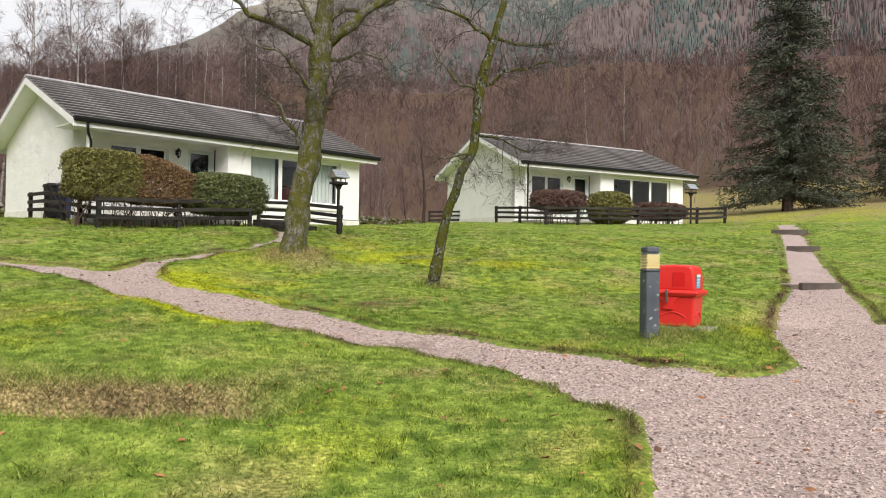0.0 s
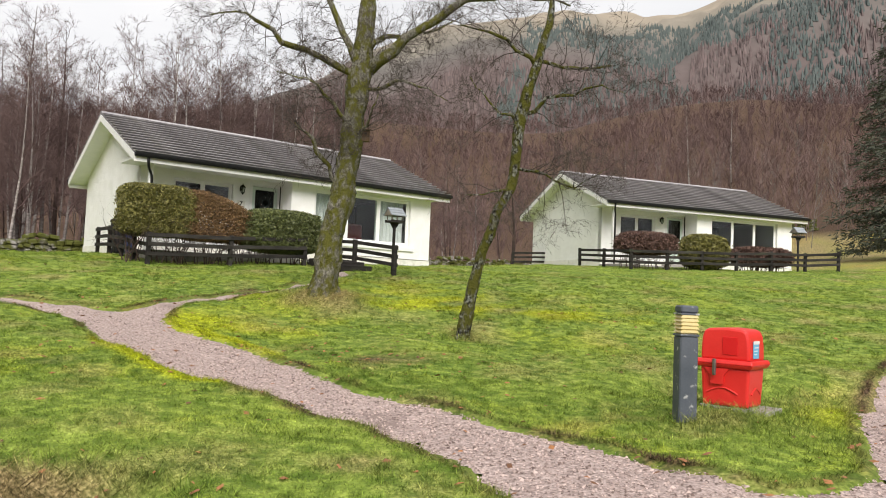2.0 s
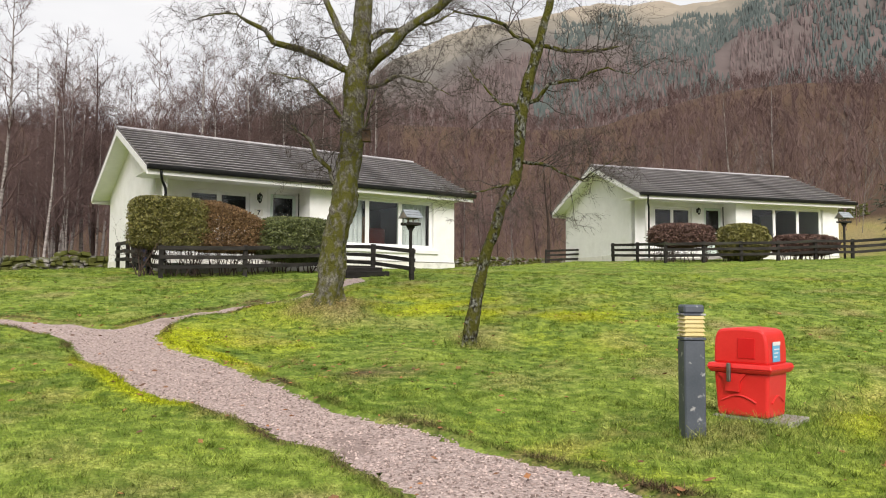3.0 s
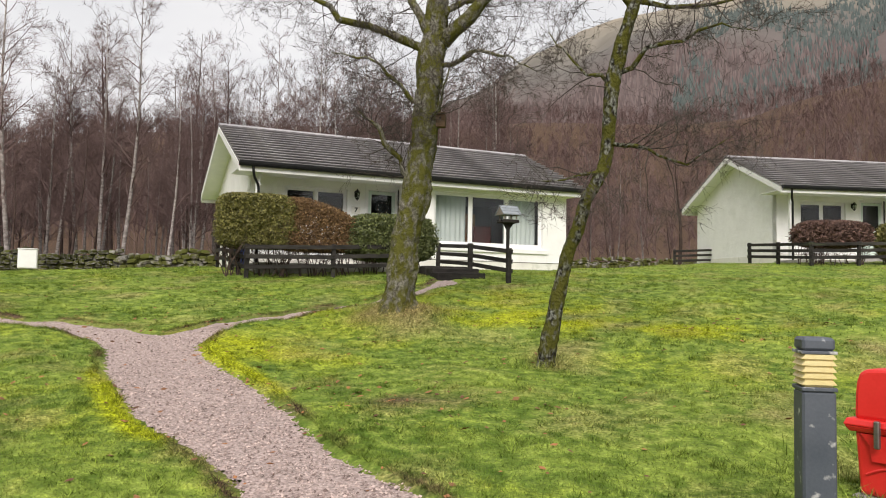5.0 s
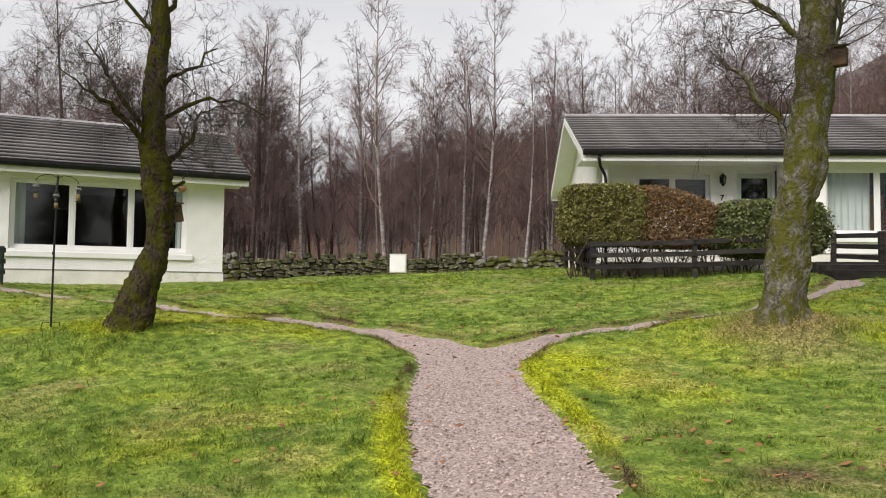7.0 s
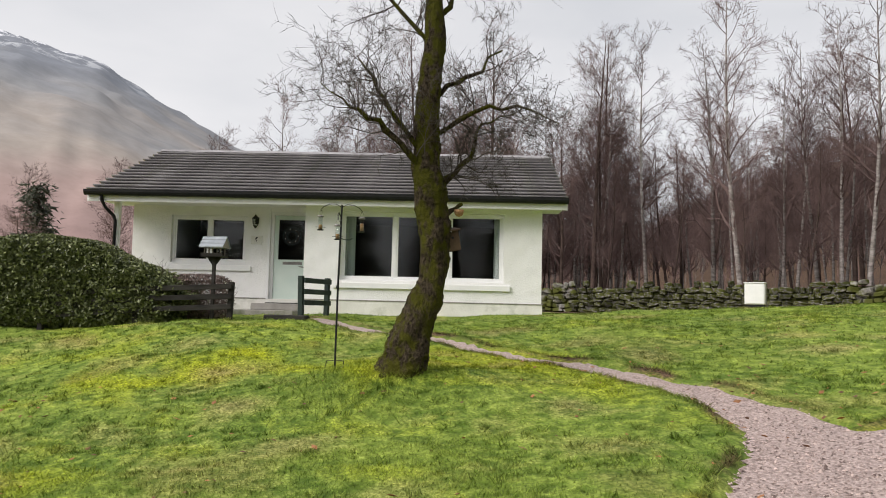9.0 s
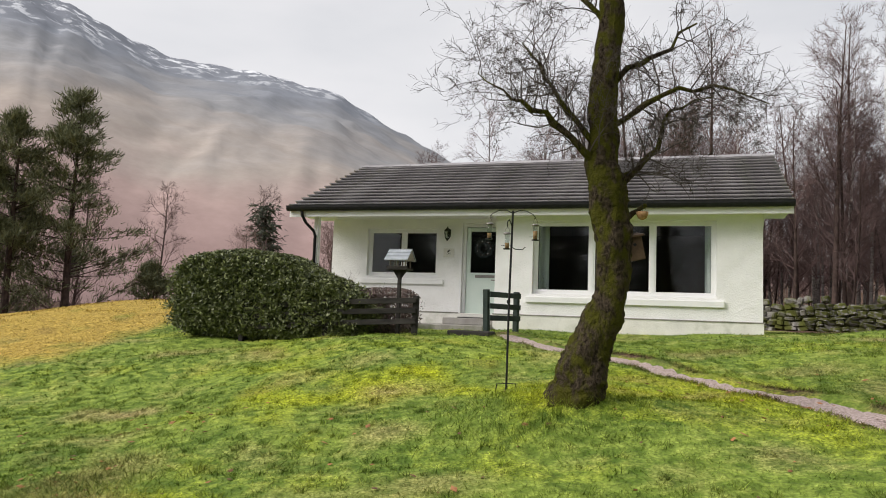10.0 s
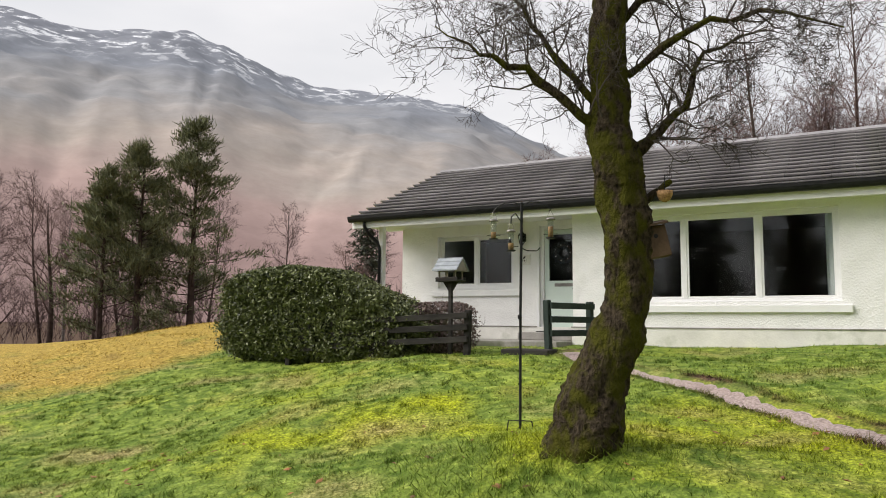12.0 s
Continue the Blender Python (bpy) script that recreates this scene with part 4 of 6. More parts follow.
    part("letterbox", Geo().box(a + 0.2, b - 0.14, y0 - 0.012, y0 - 0.001, 1.03, 1.09, 0.004), M["steel"], door, "metal letterbox")
    part("handle", Geo().box(b - 0.1, b - 0.06, y0 - 0.015, y0 - 0.001, 0.86, 1.04, 0.004).tube([(b - 0.08, y0 - 0.015, 0.98), (b - 0.08, y0 - 0.05, 0.98), (b - 0.2, y0 - 0.055, 0.985)], 0.011, 8), M["steel"], door, "steel lever handle")
    part("threshold", Geo().box(dx0 - 0.05, dx1 + 0.02, RECESS - 0.06, RECESS + 0.1, 0.17, 0.19, 0.004), M["dark_timber"], h, "dark threshold")
    # curtains
    if key == "6":
        curtain(h, wx0 + 0.06, wx0 + 0.26, FRONT + 0.36, 0.62, 2.2)
        curtain(h, wx1 - 0.2, wx1 - 0.04, FRONT + 0.36, 0.62, 2.2)
    if key == "7":
        curtain(h, wx0 + 0.04, wx0 + 1.12, FRONT + 0.36, 0.62, 2.2)
        curtain(h, wx1 - 1.12, wx1 - 0.04, FRONT + 0.36, 0.62, 2.2)
        part("cupboard", Geo().box(6.5, 7.1, 1.6, 2.1, 0.2, 1.7, 0.02), M["wood_in"], h, "orange brown wooden cupboard inside")
        part("armchair", Geo().box(7.0, 7.6, 1.0, 1.6, 0.2, 0.62, 0.05).box(7.0, 7.6, 1.5, 1.66, 0.6, 1.35, 0.05), M["red_cloth"], h, "dark red armchair inside")
    if key == "8":
        curtain(h, wx0 + 0.04, wx0 + 0.2, FRONT + 0.36, 0.62, 2.2)
    return h


for key, number, label in (("6", "6", "white roughcast cottage numbered six, grey tiled roof"), ("7", "7", "white roughcast cottage numbered seven behind hedges"), ("8", "", "white roughcast cottage higher up the slope")):
    cottage(key, number, label)


# ---- trees ----
def grow(trunk, twigs, p, d, length, r, level, rng, droop=0.0, kink=0.28, kids=4, last=3, sides=5, rmin=0.0022):
    """One branch with its side branches. Thick wood goes into trunk, fine wood into twigs."""
    n = 4 if level < last else 2
    pts, q, v = [Vector(p)], Vector(p), Vector(d).normalized()
    for i in range(n):
        v = (v + Vector((rng.uniform(-1, 1), rng.uniform(-1, 1), rng.uniform(-1, 1))) * kink + Vector((0, 0, 0.10 - droop * level))).normalized()
        q = q + v * (length / n)
        pts.append(q.copy())
    radii = [r * (1 - 0.72 * i / n) for i in range(n + 1)]
    (trunk if level <= 1 else twigs).tube(pts, radii, sides if level <= 1 else 3, cap=False)
    if level >= last:
        return
    for i in range(kids):
        t = rng.uniform(0.25, 1.0) * n
        k = min(int(t), n - 1)
        at = pts[k].lerp(pts[k + 1], t - k)
        axis = (pts[k + 1] - pts[k]).normalized()
        side = axis.cross(Vector((rng.uniform(-1, 1), rng.uniform(-1, 1), rng.uniform(-1, 1)))).normalized()
        grow(trunk, twigs, at, axis * rng.uniform(0.5, 0.9) + side * 0.8, length * rng.uniform(0.4, 0.65), max(radii[k] * 0.5, rmin), level + 1, rng, droop, kink, kids, last, sides, rmin)


def hero_tree(name, base, right, stem, limbs, bark, label, seed, flare=1.0, kids=5, size=1.0, sink=0.12):
    """A tree with a measured stem and main limbs; each point is (across, away, up) from the foot."""
    rng = random.Random(seed)
    z = float(ground_at(base[0], base[1])) - sink
    t = thing(name, pose(base[0], base[1], z), label, "tree")
    rv, dv = Vector((right[0], right[1], 0)), Vector((-right[1], right[0], 0))

    def loc(p):
        return (rv * p[0] + dv * p[1] + Vector((0, 0, p[2]))) * size
    g, tw = Geo(), Geo()
    pts, rad = [], []
    for (a, b) in zip(stem, stem[1:]):
        for i in range(16):
            f = i / 16
            pts.append(loc(a[:3]).lerp(loc(b[:3]), f))
            rad.append((a[3] + (b[3] - a[3]) * f) * size)
    pts.append(loc(stem[-1][:3]))
    rad.append(stem[-1][3] * size)
    for i, p in enumerate(pts):
        if p.z < 0.7:
            rad[i] *= 1 + 0.55 * flare * (1 - p.z / 0.7) ** 2
    for i in range(1, len(pts) - 1):
        pts[i] += Vector((noise.noise(pts[i] * 1.7), noise.noise(pts[i] * 1.7 + Vector((9, 3, 1))), 0)) * 0.03
    g.tube(pts, rad, 44, bump=0.24)
    part("trunk", g, bark, t, smooth=True)
    for limb in limbs:
        q0 = [loc(p[:3]) for p in limb]
        r0 = [p[3] * size * (0.62 if name == 'alder_tree' else 0.8) for p in limb]
        q, r = [q0[0]], [r0[0]]
        for a, b, ra, rb in zip(q0, q0[1:], r0, r0[1:]):
            for i in (1, 2, 3):
                wob = Vector((rng.uniform(-1, 1), rng.uniform(-1, 1), rng.uniform(-1, 1))) * (b - a).length * 0.09
                q.append(a.lerp(b, i / 3) + (wob if i < 3 else Vector()))
                r.append((ra + (rb - ra) * i / 3) * rng.uniform(0.85, 1.2))
        lb2 = Geo().tube(q, r, 8, bump=0.2)
        part("limb", lb2, bark, t, smooth=True)
        for k in range(len(q) - 1 if (q[-1] - q[0]).length > 0.5 else 0):
            ax = (q[k + 1] - q[k])
            for i in range(kids if k % 3 else max(1, kids - 2)):
                f = rng.uniform(0.15, 1.0)
                at = q[k].lerp(q[k + 1], f)
                side = ax.normalized().cross(Vector((rng.uniform(-1, 1), rng.uniform(-1, 1), rng.uniform(-1, 1)))).normalized()
                rr = (r[k] + (r[k + 1] - r[k]) * f) * 0.42
                grow(tw, tw, at, ax.normalized() * 0.6 + side * 0.9, rng.uniform(0.35, 0.85) * (1.0 if name != 'alder_tree' else 0.8), min(max(rr, 0.004), 0.0085), 1, rng, 0.03, 0.5, 5, 4 if i < 1 else 3, 4)
    part("crown", tw, M["twig"], t, "fine bare twigs")
    return t


R25 = (0.984, 0.177)
hero_tree("birch_tree", (-2.7, 13.95), R25,
          [(0, 0, 0, 0.235), (0.03, 0, 0.6, 0.215), (0.10, 0, 1.3, 0.2), (0.28, 0, 2.05, 0.21), (0.38, 0, 3.1, 0.185), (0.46, 0.02, 4.1, 0.205), (0.5, 0.05, 4.55, 0.175), (0.56, 0.15, 6.0, 0.13), (0.7, 0.3, 8.2, 0.05)],
          [[(0.62, 0, 4.25, 0.13), (1.25, -0.1, 4.85, 0.11), (2.0, -0.2, 5.35, 0.085), (3.1, -0.3, 5.7, 0.05), (4.2, -0.1, 5.6, 0.02)],
           [(0.45, 0, 4.3, 0.09), (0.1, 0.1, 4.95, 0.075), (-0.25, 0.2, 5.7, 0.06), (-0.6, 0.3, 6.8, 0.025)],
           [(0.4, 0, 4.15, 0.1), (-0.25, -0.2, 4.4, 0.08), (-0.9, -0.4, 4.55, 0.06), (-1.5, -0.5, 5.0, 0.025), (-2.1, -0.6, 4.9, 0.01)],
           [(0.18, 0, 2.15, 0.07), (-0.12, -0.1, 2.6, 0.05), (-0.3, -0.2, 2.95, 0.035), (-0.62, -0.2, 3.2, 0.012)],
           [(0.34, 0, 3.2, 0.06), (0.05, -0.3, 3.55, 0.04), (-0.4, -0.6, 3.9, 0.02), (-0.9, -0.7, 3.95, 0.008)],
           [(0.55, 0, 3.9, 0.05), (1.1, -0.3, 4.0, 0.035), (1.7, -0.5, 3.85, 0.015), (2.1, -0.5, 3.6, 0.006)],
           [(0.45, -0.1, 3.0, 0.04), (0.7, -0.4, 3.3, 0.025), (0.85, -0.6, 3.7, 0.01)],
           [(0.58, 0, 4.6, 0.08), (0.9, 0.3, 5.0, 0.05), (1.6, 0.6, 5.2, 0.03), (2.3, 0.7, 5.6, 0.012)]],
          M["bark"], "old mossy birch with spreading bare limbs", 3, 0.9, 4, 0.96, 0.24)
hero_tree("rowan_tree", (-0.14, 12.3), R25,
          [(0, 0, 0, 0.097), (0.12, 0, 0.75, 0.080), (0.26, 0, 1.4, 0.071), (0.46, 0, 1.95, 0.067), (0.64, 0, 2.3, 0.071), (0.72, 0, 3.1, 0.080), (0.80, 0, 3.55, 0.088), (0.95, 0, 4.1, 0.067), (1.12, 0, 4.75, 0.050), (1.2, 0.1, 6.5, 0.017)],
          [[(0.80, 0, 3.4, 0.04), (1.3, -0.2, 3.65, 0.03), (1.85, -0.3, 3.8, 0.012), (2.2, -0.3, 3.7, 0.005)],
           [(0.70, 0, 2.6, 0.03), (1.1, -0.2, 2.5, 0.022), (1.5, -0.3, 2.3, 0.014), (1.95, -0.3, 2.6, 0.005)],
           [(1.0, 0, 4.2, 0.04), (1.5, 0.1, 4.15, 0.028), (2.1, 0.2, 4.25, 0.012)],
           [(0.95, 0, 4.1, 0.04), (0.5, -0.1, 4.45, 0.03), (-0.2, -0.2, 4.6, 0.012)],
           [(0.62, 0, 2.3, 0.025), (0.3, -0.2, 2.2, 0.014), (-0.05, -0.3, 2.15, 0.005)],
           [(0.75, 0, 3.2, 0.03), (0.3, 0.2, 3.6, 0.018), (0.0, 0.3, 4.0, 0.006)]],
          M["lichen_bark"], "slender leaning tree with lichen and bare twigs", 8, 0.5, 3)
hero_tree("alder_tree", (-8.38, 9.13), (-0.07, 0.998),
          [(0, 0, 0, 0.25), (0.06, 0, 0.35, 0.24), (0.2, 0, 0.75, 0.2), (0.36, 0, 1.2, 0.18), (0.40, 0, 1.75, 0.175), (0.33, 0, 2.2, 0.2), (0.24, 0, 2.55, 0.165), (0.26, 0, 3.1, 0.15), (0.32, 0, 4.1, 0.135), (0.3, 0.1, 5.6, 0.08), (0.35, 0.2, 7.2, 0.03)],
          [[(0.2, 0, 2.5, 0.075), (-0.1, -0.1, 2.8, 0.065), (-0.38, -0.15, 3.05, 0.05), (-0.75, -0.2, 3.15, 0.02), (-1.1, -0.2, 3.4, 0.008)],
           [(0.18, 0, 2.75, 0.055), (-0.12, 0.1, 3.15, 0.045), (-0.35, 0.15, 3.5, 0.035), (-0.6, 0.2, 3.9, 0.012)],
           [(0.42, 0, 2.35, 0.08), (0.62, 0, 2.52, 0.06), (0.85, 0.05, 2.75, 0.05), (1.0, 0.1, 3.2, 0.03), (1.5, 0.2, 3.4, 0.012)],
           [(0.4, 0, 3.0, 0.055), (0.85, -0.1, 3.3, 0.04), (1.35, -0.2, 3.4, 0.025), (1.9, -0.3, 3.2, 0.008)],
           [(0.38, 0, 3.45, 0.05), (0.8, 0.2, 3.8, 0.04), (1.4, 0.4, 4.3, 0.02)],
           [(0.5, 0, 1.98, 0.05), (0.62, -0.05, 2.08, 0.04), (0.7, -0.08, 2.14, 0.035)],
           [(0.3, 0, 4.0, 0.06), (-0.2, 0.1, 4.6, 0.04), (-0.7, 0.2, 5.1, 0.012)],
           [(0.3, 0, 4.4, 0.06), (0.8, 0.1, 5.0, 0.04), (1.4, 0.2, 5.4, 0.012)]],
          M["bark_green"], "leaning dark trunk thick with green moss", 5, 0.5, 3, 0.9)


def bare_mesh(seed, h, r, bark_name, spread, twig_n):
    """Trunk and twigs of one woodland tree."""
    rng = random.Random(seed)
    g, tw = Geo(), Geo()
    lean = (rng.uniform(-0.06, 0.06), rng.uniform(-0.06, 0.06))
    pts = [Vector((lean[0] * h * f + 0.12 * math.sin(f * 5 + seed), lean[1] * h * f + 0.1 * math.cos(f * 4 + seed), h * f)) for f in [i / 8 for i in range(9)]]
    g.tube(pts, [r * (1 - 0.9 * i / 8) for i in range(9)], 7, cap=False)
    for i in range(twig_n):
        f = rng.uniform(0.22, 0.97)
        k = min(int(f * 8), 7)
        at = pts[k].lerp(pts[k + 1], f * 8 - k)
        a = rng.uniform(0, 6.283)
        d = Vector((math.cos(a), math.sin(a), rng.uniform(0.5, 1.5)))
        grow(tw, tw, at, d, h * spread * (1.15 - 0.75 * f) * rng.uniform(0.7, 1.1), r * (1 - f) * 0.32 + 0.013, 1, rng, 0.015, 0.25, 7, 3, 3, 0.0065)
    return g.mesh("trunk", M[bark_name], True), tw.mesh("crown", M["birch_twig"])


BARE = [bare_mesh(20 + i, h, r, b, s, n) for i, (h, r, b, s, n) in enumerate([
    (13, 0.13, "birch", 0.24, 32), (11, 0.1, "birch", 0.23, 30), (14.5, 0.15, "brown_bark", 0.24, 34), (9, 0.1, "brown_bark", 0.27, 28), (12, 0.1, "birch", 0.21, 30), (6.5, 0.13, "brown_bark", 0.4, 20)])]


def bare_tree(x, y, kind, s, turn, label):
    t = thing("bare_tree", pose(x, y, float(ground_at(x, y)) - 0.1, 0, 0, turn), label, "tree", "bare winter woodland trees")
    for nm, me in zip(("trunk", "crown"), BARE[kind]):
        o = new(nm, me)
        o.parent = t
        o.matrix_local = Matrix.Diagonal((s, s, s, 1))


rng = random.Random(11)
BIRCH, BROWN = "tall bare birch with pale trunk in the wood", "bare brown-barked tree in the winter wood"
for i in range(230):
    f = rng.uniform(-0.5, 1.5) if i % 2 else rng.uniform(-0.25, 0.5)
    off = 1.8 + 26 * rng.random() ** 1.2
    x, y = -30 + 26 * f - 0.82 * off, 17 + 33 * f + 0.57 * off
    kind = rng.choice((0, 1, 2, 3, 4, 4, 1, 3))
    low = 0.8 if f > 0.75 else 1.0
    if -36 < x < -6 and rng.random() < 0.45 and f < 0.35:
        low = 1.15
    bare_tree(x, y, kind, low * rng.uniform(0.62, 1.0), rng.uniform(0, 360), BIRCH if kind in (0, 1, 4) else BROWN)
for x, y, kind, s in ((-17.2, 30.4, 5, 0.85), (-24.3, 25.3, 5, 0.6), (-1.2, 47, 5, 1.0), (-13.5, 33, 5, 0.9), (4, 50, 5, 1.0), (9.6, 50, 1, 0.95), (13, 53, 4, 0.9), (6.5, 54, 3, 1.0),
                      (-40, 6, 1, 0.8), (-43, 1, 3, 0.9), (-38, 9, 4, 0.9), (-30, 3, 5, 0.6), (-34.5, 5.5, 3, 0.8), (-44, -4, 3, 1.0), (-46, -10, 3, 1.1), (-42, -17, 2, 0.8), (-38, -20, 3, 1.15), (-35, -22, 5, 1.4), (-36, -18, 5, 1.35), (-45, -22, 2, 0.8), (-40, -25, 3, 1.2), (-48, -16, 3, 1.2), (-33.5, -27, 3, 1.15), (-39, -16, 3, 1.1), (-37, -24, 3, 1.2), (-41, -21, 0, 0.8), (-29, 0.2, 5, 0.55)):
    bare_tree(x, y, kind, s, rng.uniform(0, 360), BIRCH if kind in (0, 1, 4) else BROWN)

for i in range(44):
    a, d = radians(rng.uniform(15, 41)), rng.uniform(42, 56)
    bare_tree(-math.sin(a) * d, 5 + math.cos(a) * d, rng.choice((0, 1, 4)), rng.uniform(0.95, 1.25), rng.uniform(0, 360), BIRCH)


def far_wood(name, count, seed, az, rad, hmin, hmax, label, spikes=46, thick=1.0, mat="birch_twig"):
    """Many distant leafless trees in one mesh: slim stems and upswept twigs."""
    r = np.random.RandomState(seed)
    A = np.radians(r.uniform(az[0], az[1], count))
    D = np.sqrt(r.uniform(rad[0] ** 2, rad[1] ** 2, count))
    x, y = -np.sin(A) * D, 5 + np.cos(A) * D
    z = ground_at(x, y) - 0.3
    h = (hmin + (hmax - hmin) * r.rand(count) ** 1.4) * (0.9 + 0.3 * waves(x, y, 0.06, 4))
    wide = 0.0004 * D * thick
    base = np.stack([x, y, z], -1)
    V, F = [], []
    # stems
    px, py = np.cos(A), np.sin(A)
    w = (0.02 + 0.34 * wide)[:, None] * np.stack([px, py, 0 * px], -1)
    lean = np.stack([r.uniform(-1.1, 1.1, count), r.uniform(-1.1, 1.1, count), h * 0.84], -1)
    back = np.stack([-py, px, 0 * px], -1) * (0.05 + wide)[:, None]
    V.append(np.stack([base - w, base + w, base + back, base + lean], 1).reshape(-1, 3))
    k = np.arange(count) * 4
    F += [np.stack([k, k + 1, k + 3], -1), np.stack([k + 1, k + 2, k + 3], -1), np.stack([k + 2, k, k + 3], -1)]
    off = count * 4
    # upswept limbs
    m = count * 5
    who = np.repeat(np.arange(count), 5)
    f = r.uniform(0.2, 0.7, m)
    a = r.uniform(0, 6.283, m)
    ll = h[who] * r.uniform(0.22, 0.42, m)
    up = r.uniform(0.7, 2.4, m)
    d = np.stack([np.cos(a), np.sin(a), up], -1) / np.sqrt(1 + up ** 2)[:, None]
    foot = base[who] + lean[who] * f[:, None]
    reach = d * ll[:, None]
    ww = (0.02 + 0.45 * wide[who])[:, None] * np.stack([px[who], py[who], 0 * a], -1)
    V.append(np.stack([foot - ww, foot + ww, foot + reach], 1).reshape(-1, 3))
    k = off + np.arange(m) * 3
    F.append(np.stack([k, k + 1, k + 2], -1))
    off += m * 3
    # twigs, on the limbs and round the leader
    n = count * spikes
    own = r.randint(0, m, n)
    t = r.uniform(0.2, 1.0, n)
    lead = r.rand(n) < 0.3
    root = np.where(lead[:, None], base[who[own]] + lean[who[own]] * (0.45 + 0.55 * t)[:, None], foot[own] + reach[own] * t[:, None])
    a = r.uniform(0, 6.283, n)
    ln = h[who[own]] * r.uniform(0.05, 0.15, n) + 0.3
    up = r.uniform(0.0, 2.2, n)
    d = np.stack([np.cos(a), np.sin(a), up], -1) / np.sqrt(1 + up ** 2)[:, None]
    tip = root + d * ln[:, None]
    ww = (0.008 + 0.26 * wide[who[own]])[:, None] * np.stack([-np.sin(a), np.cos(a), 0 * a], -1)
    V.append(np.stack([root - ww, root + ww, tip], 1).reshape(-1, 3))
    k = off + np.arange(n) * 3
    F.append(np.stack([k, k + 1, k + 2], -1))
    me = bpy.data.meshes.new(name)
    me.from_pydata(np.concatenate(V).tolist(), [], np.concatenate(F).tolist())
    me.materials.append(M[mat])
    return tagged(new(name, me), label, "woodland", kind="stuff")


far_wood("winter_wood", 3000, 4, (-62, 72), (58, 190), 6, 11, "leafless brown woodland covering the hillside", spikes=130)
far_wood("winter_wood_far", 3000, 9, (-50, 64), (170, 300), 6, 10, "leafless woodland along the skyline of the hill", spikes=75)
far_wood("pale_birch_wood", 260, 13, (-45, 70), (55, 150), 6, 10, "pale birch stems scattered through the wood", 60, 0.6, "birch")
far_wood("winter_wood_valley", 420, 6, (70, 150), (52, 120), 4, 8, "reddish leafless trees in the valley", spikes=70)
far_wood("winter_wood_yard", 500, 17, (-178, -66), (40, 80), 8, 15, "leafless trees beyond the yard", spikes=60)


def conifer(name, x, y, h, wide, mat, label, seed, kind):
    """Spruce: drooping tiers of short sprays. Pine: open crown of upturned tufts on bare limbs."""
    rng = random.Random(seed)
    t = thing(name, pose(x, y, float(ground_at(x, y)) - 0.1), label, "tree", "evergreen conifers")
    g, lv = Geo(), Geo()
    g.tube([(0, 0, 0), (0.1, 0.05, h * 0.4), (0.0, 0.1, h * 0.98)], [h * 0.018, h * 0.012, 0.02], 7, cap=False)

    def spray(p, d, s, n):
        for _ in range(n):
            q = p + Vector((rng.gauss(0, 1), rng.gauss(0, 1), rng.gauss(0, 0.7))) * s * 0.45
            e = (d + Vector((rng.uniform(-1, 1), rng.uniform(-1, 1), rng.uniform(-0.7, 0.9))) * 0.9).normalized()
            sd = e.cross(Vector((rng.uniform(-1, 1), rng.uniform(-1, 1), rng.uniform(-1, 1)))).normalized() * s * (0.1 if kind == 'spruce' else 0.06)
            k = len(lv.v)
            lv.v += [tuple(q - sd), tuple(q + sd), tuple(q + e * s * 0.75)]
            lv.f.append((k, k + 1, k + 2))
    if kind == "spruce":
        tiers = int(h * 2.6)
        for i in range(tiers):
            f = i / tiers
            z = h * (0.06 + 0.94 * f)
            reach = wide * (1 - f) ** 0.8 * rng.uniform(0.8, 1.12) + 0.15
            for j in range(int(6 + 7 * (1 - f))):
                a = rng.uniform(0, 6.283)
                rr = reach * rng.uniform(0.75, 1.05)
                out = Vector((math.cos(a), math.sin(a), 0))
                end = Vector((0, 0, z)) + out * rr + Vector((0, 0, -0.22 * rr + 0.1))
                g.tube([(0, 0, z), tuple(end)], [0.03, 0.008], 3, cap=False)
                m = max(2, int(rr / 0.35))
                for q in range(m):
                    at = Vector((0, 0, z)).lerp(end, (q + 0.8) / m)
                    spray(at, out * 0.8 + Vector((0, 0, -0.4)), 0.36, 15)
    else:
        for i in range(int(h * 6)):
            f = 0.16 + 0.84 * rng.random() ** 0.9
            z = h * f
            reach = wide * (1.03 - f) ** 0.75 * rng.uniform(0.45, 1.1)
            a = rng.uniform(0, 6.283)
            out = Vector((math.cos(a), math.sin(a), 0))
            end = Vector((0, 0, z)) + out * reach + Vector((0, 0, reach * rng.uniform(0.1, 0.55)))
            g.tube([(0, 0, z), tuple(Vector((0, 0, z)).lerp(end, 0.5) + Vector((0, 0, -0.08))), tuple(end)], [0.035, 0.02, 0.01], 3, cap=False)
            for q in range(4):
                at = Vector((0, 0, z)).lerp(end, 0.45 + 0.19 * q) + Vector((rng.uniform(-0.2, 0.2), rng.uniform(-0.2, 0.2), rng.uniform(-0.05, 0.2)))
                spray(at, out * 0.6 + Vector((0, 0, 0.7)), 0.44, 46)
    part("trunk", g, M["brown_bark"], t, "reddish brown trunk and limbs")
    part("crown", lv, mat, t, "dense dark green needles")
    return t


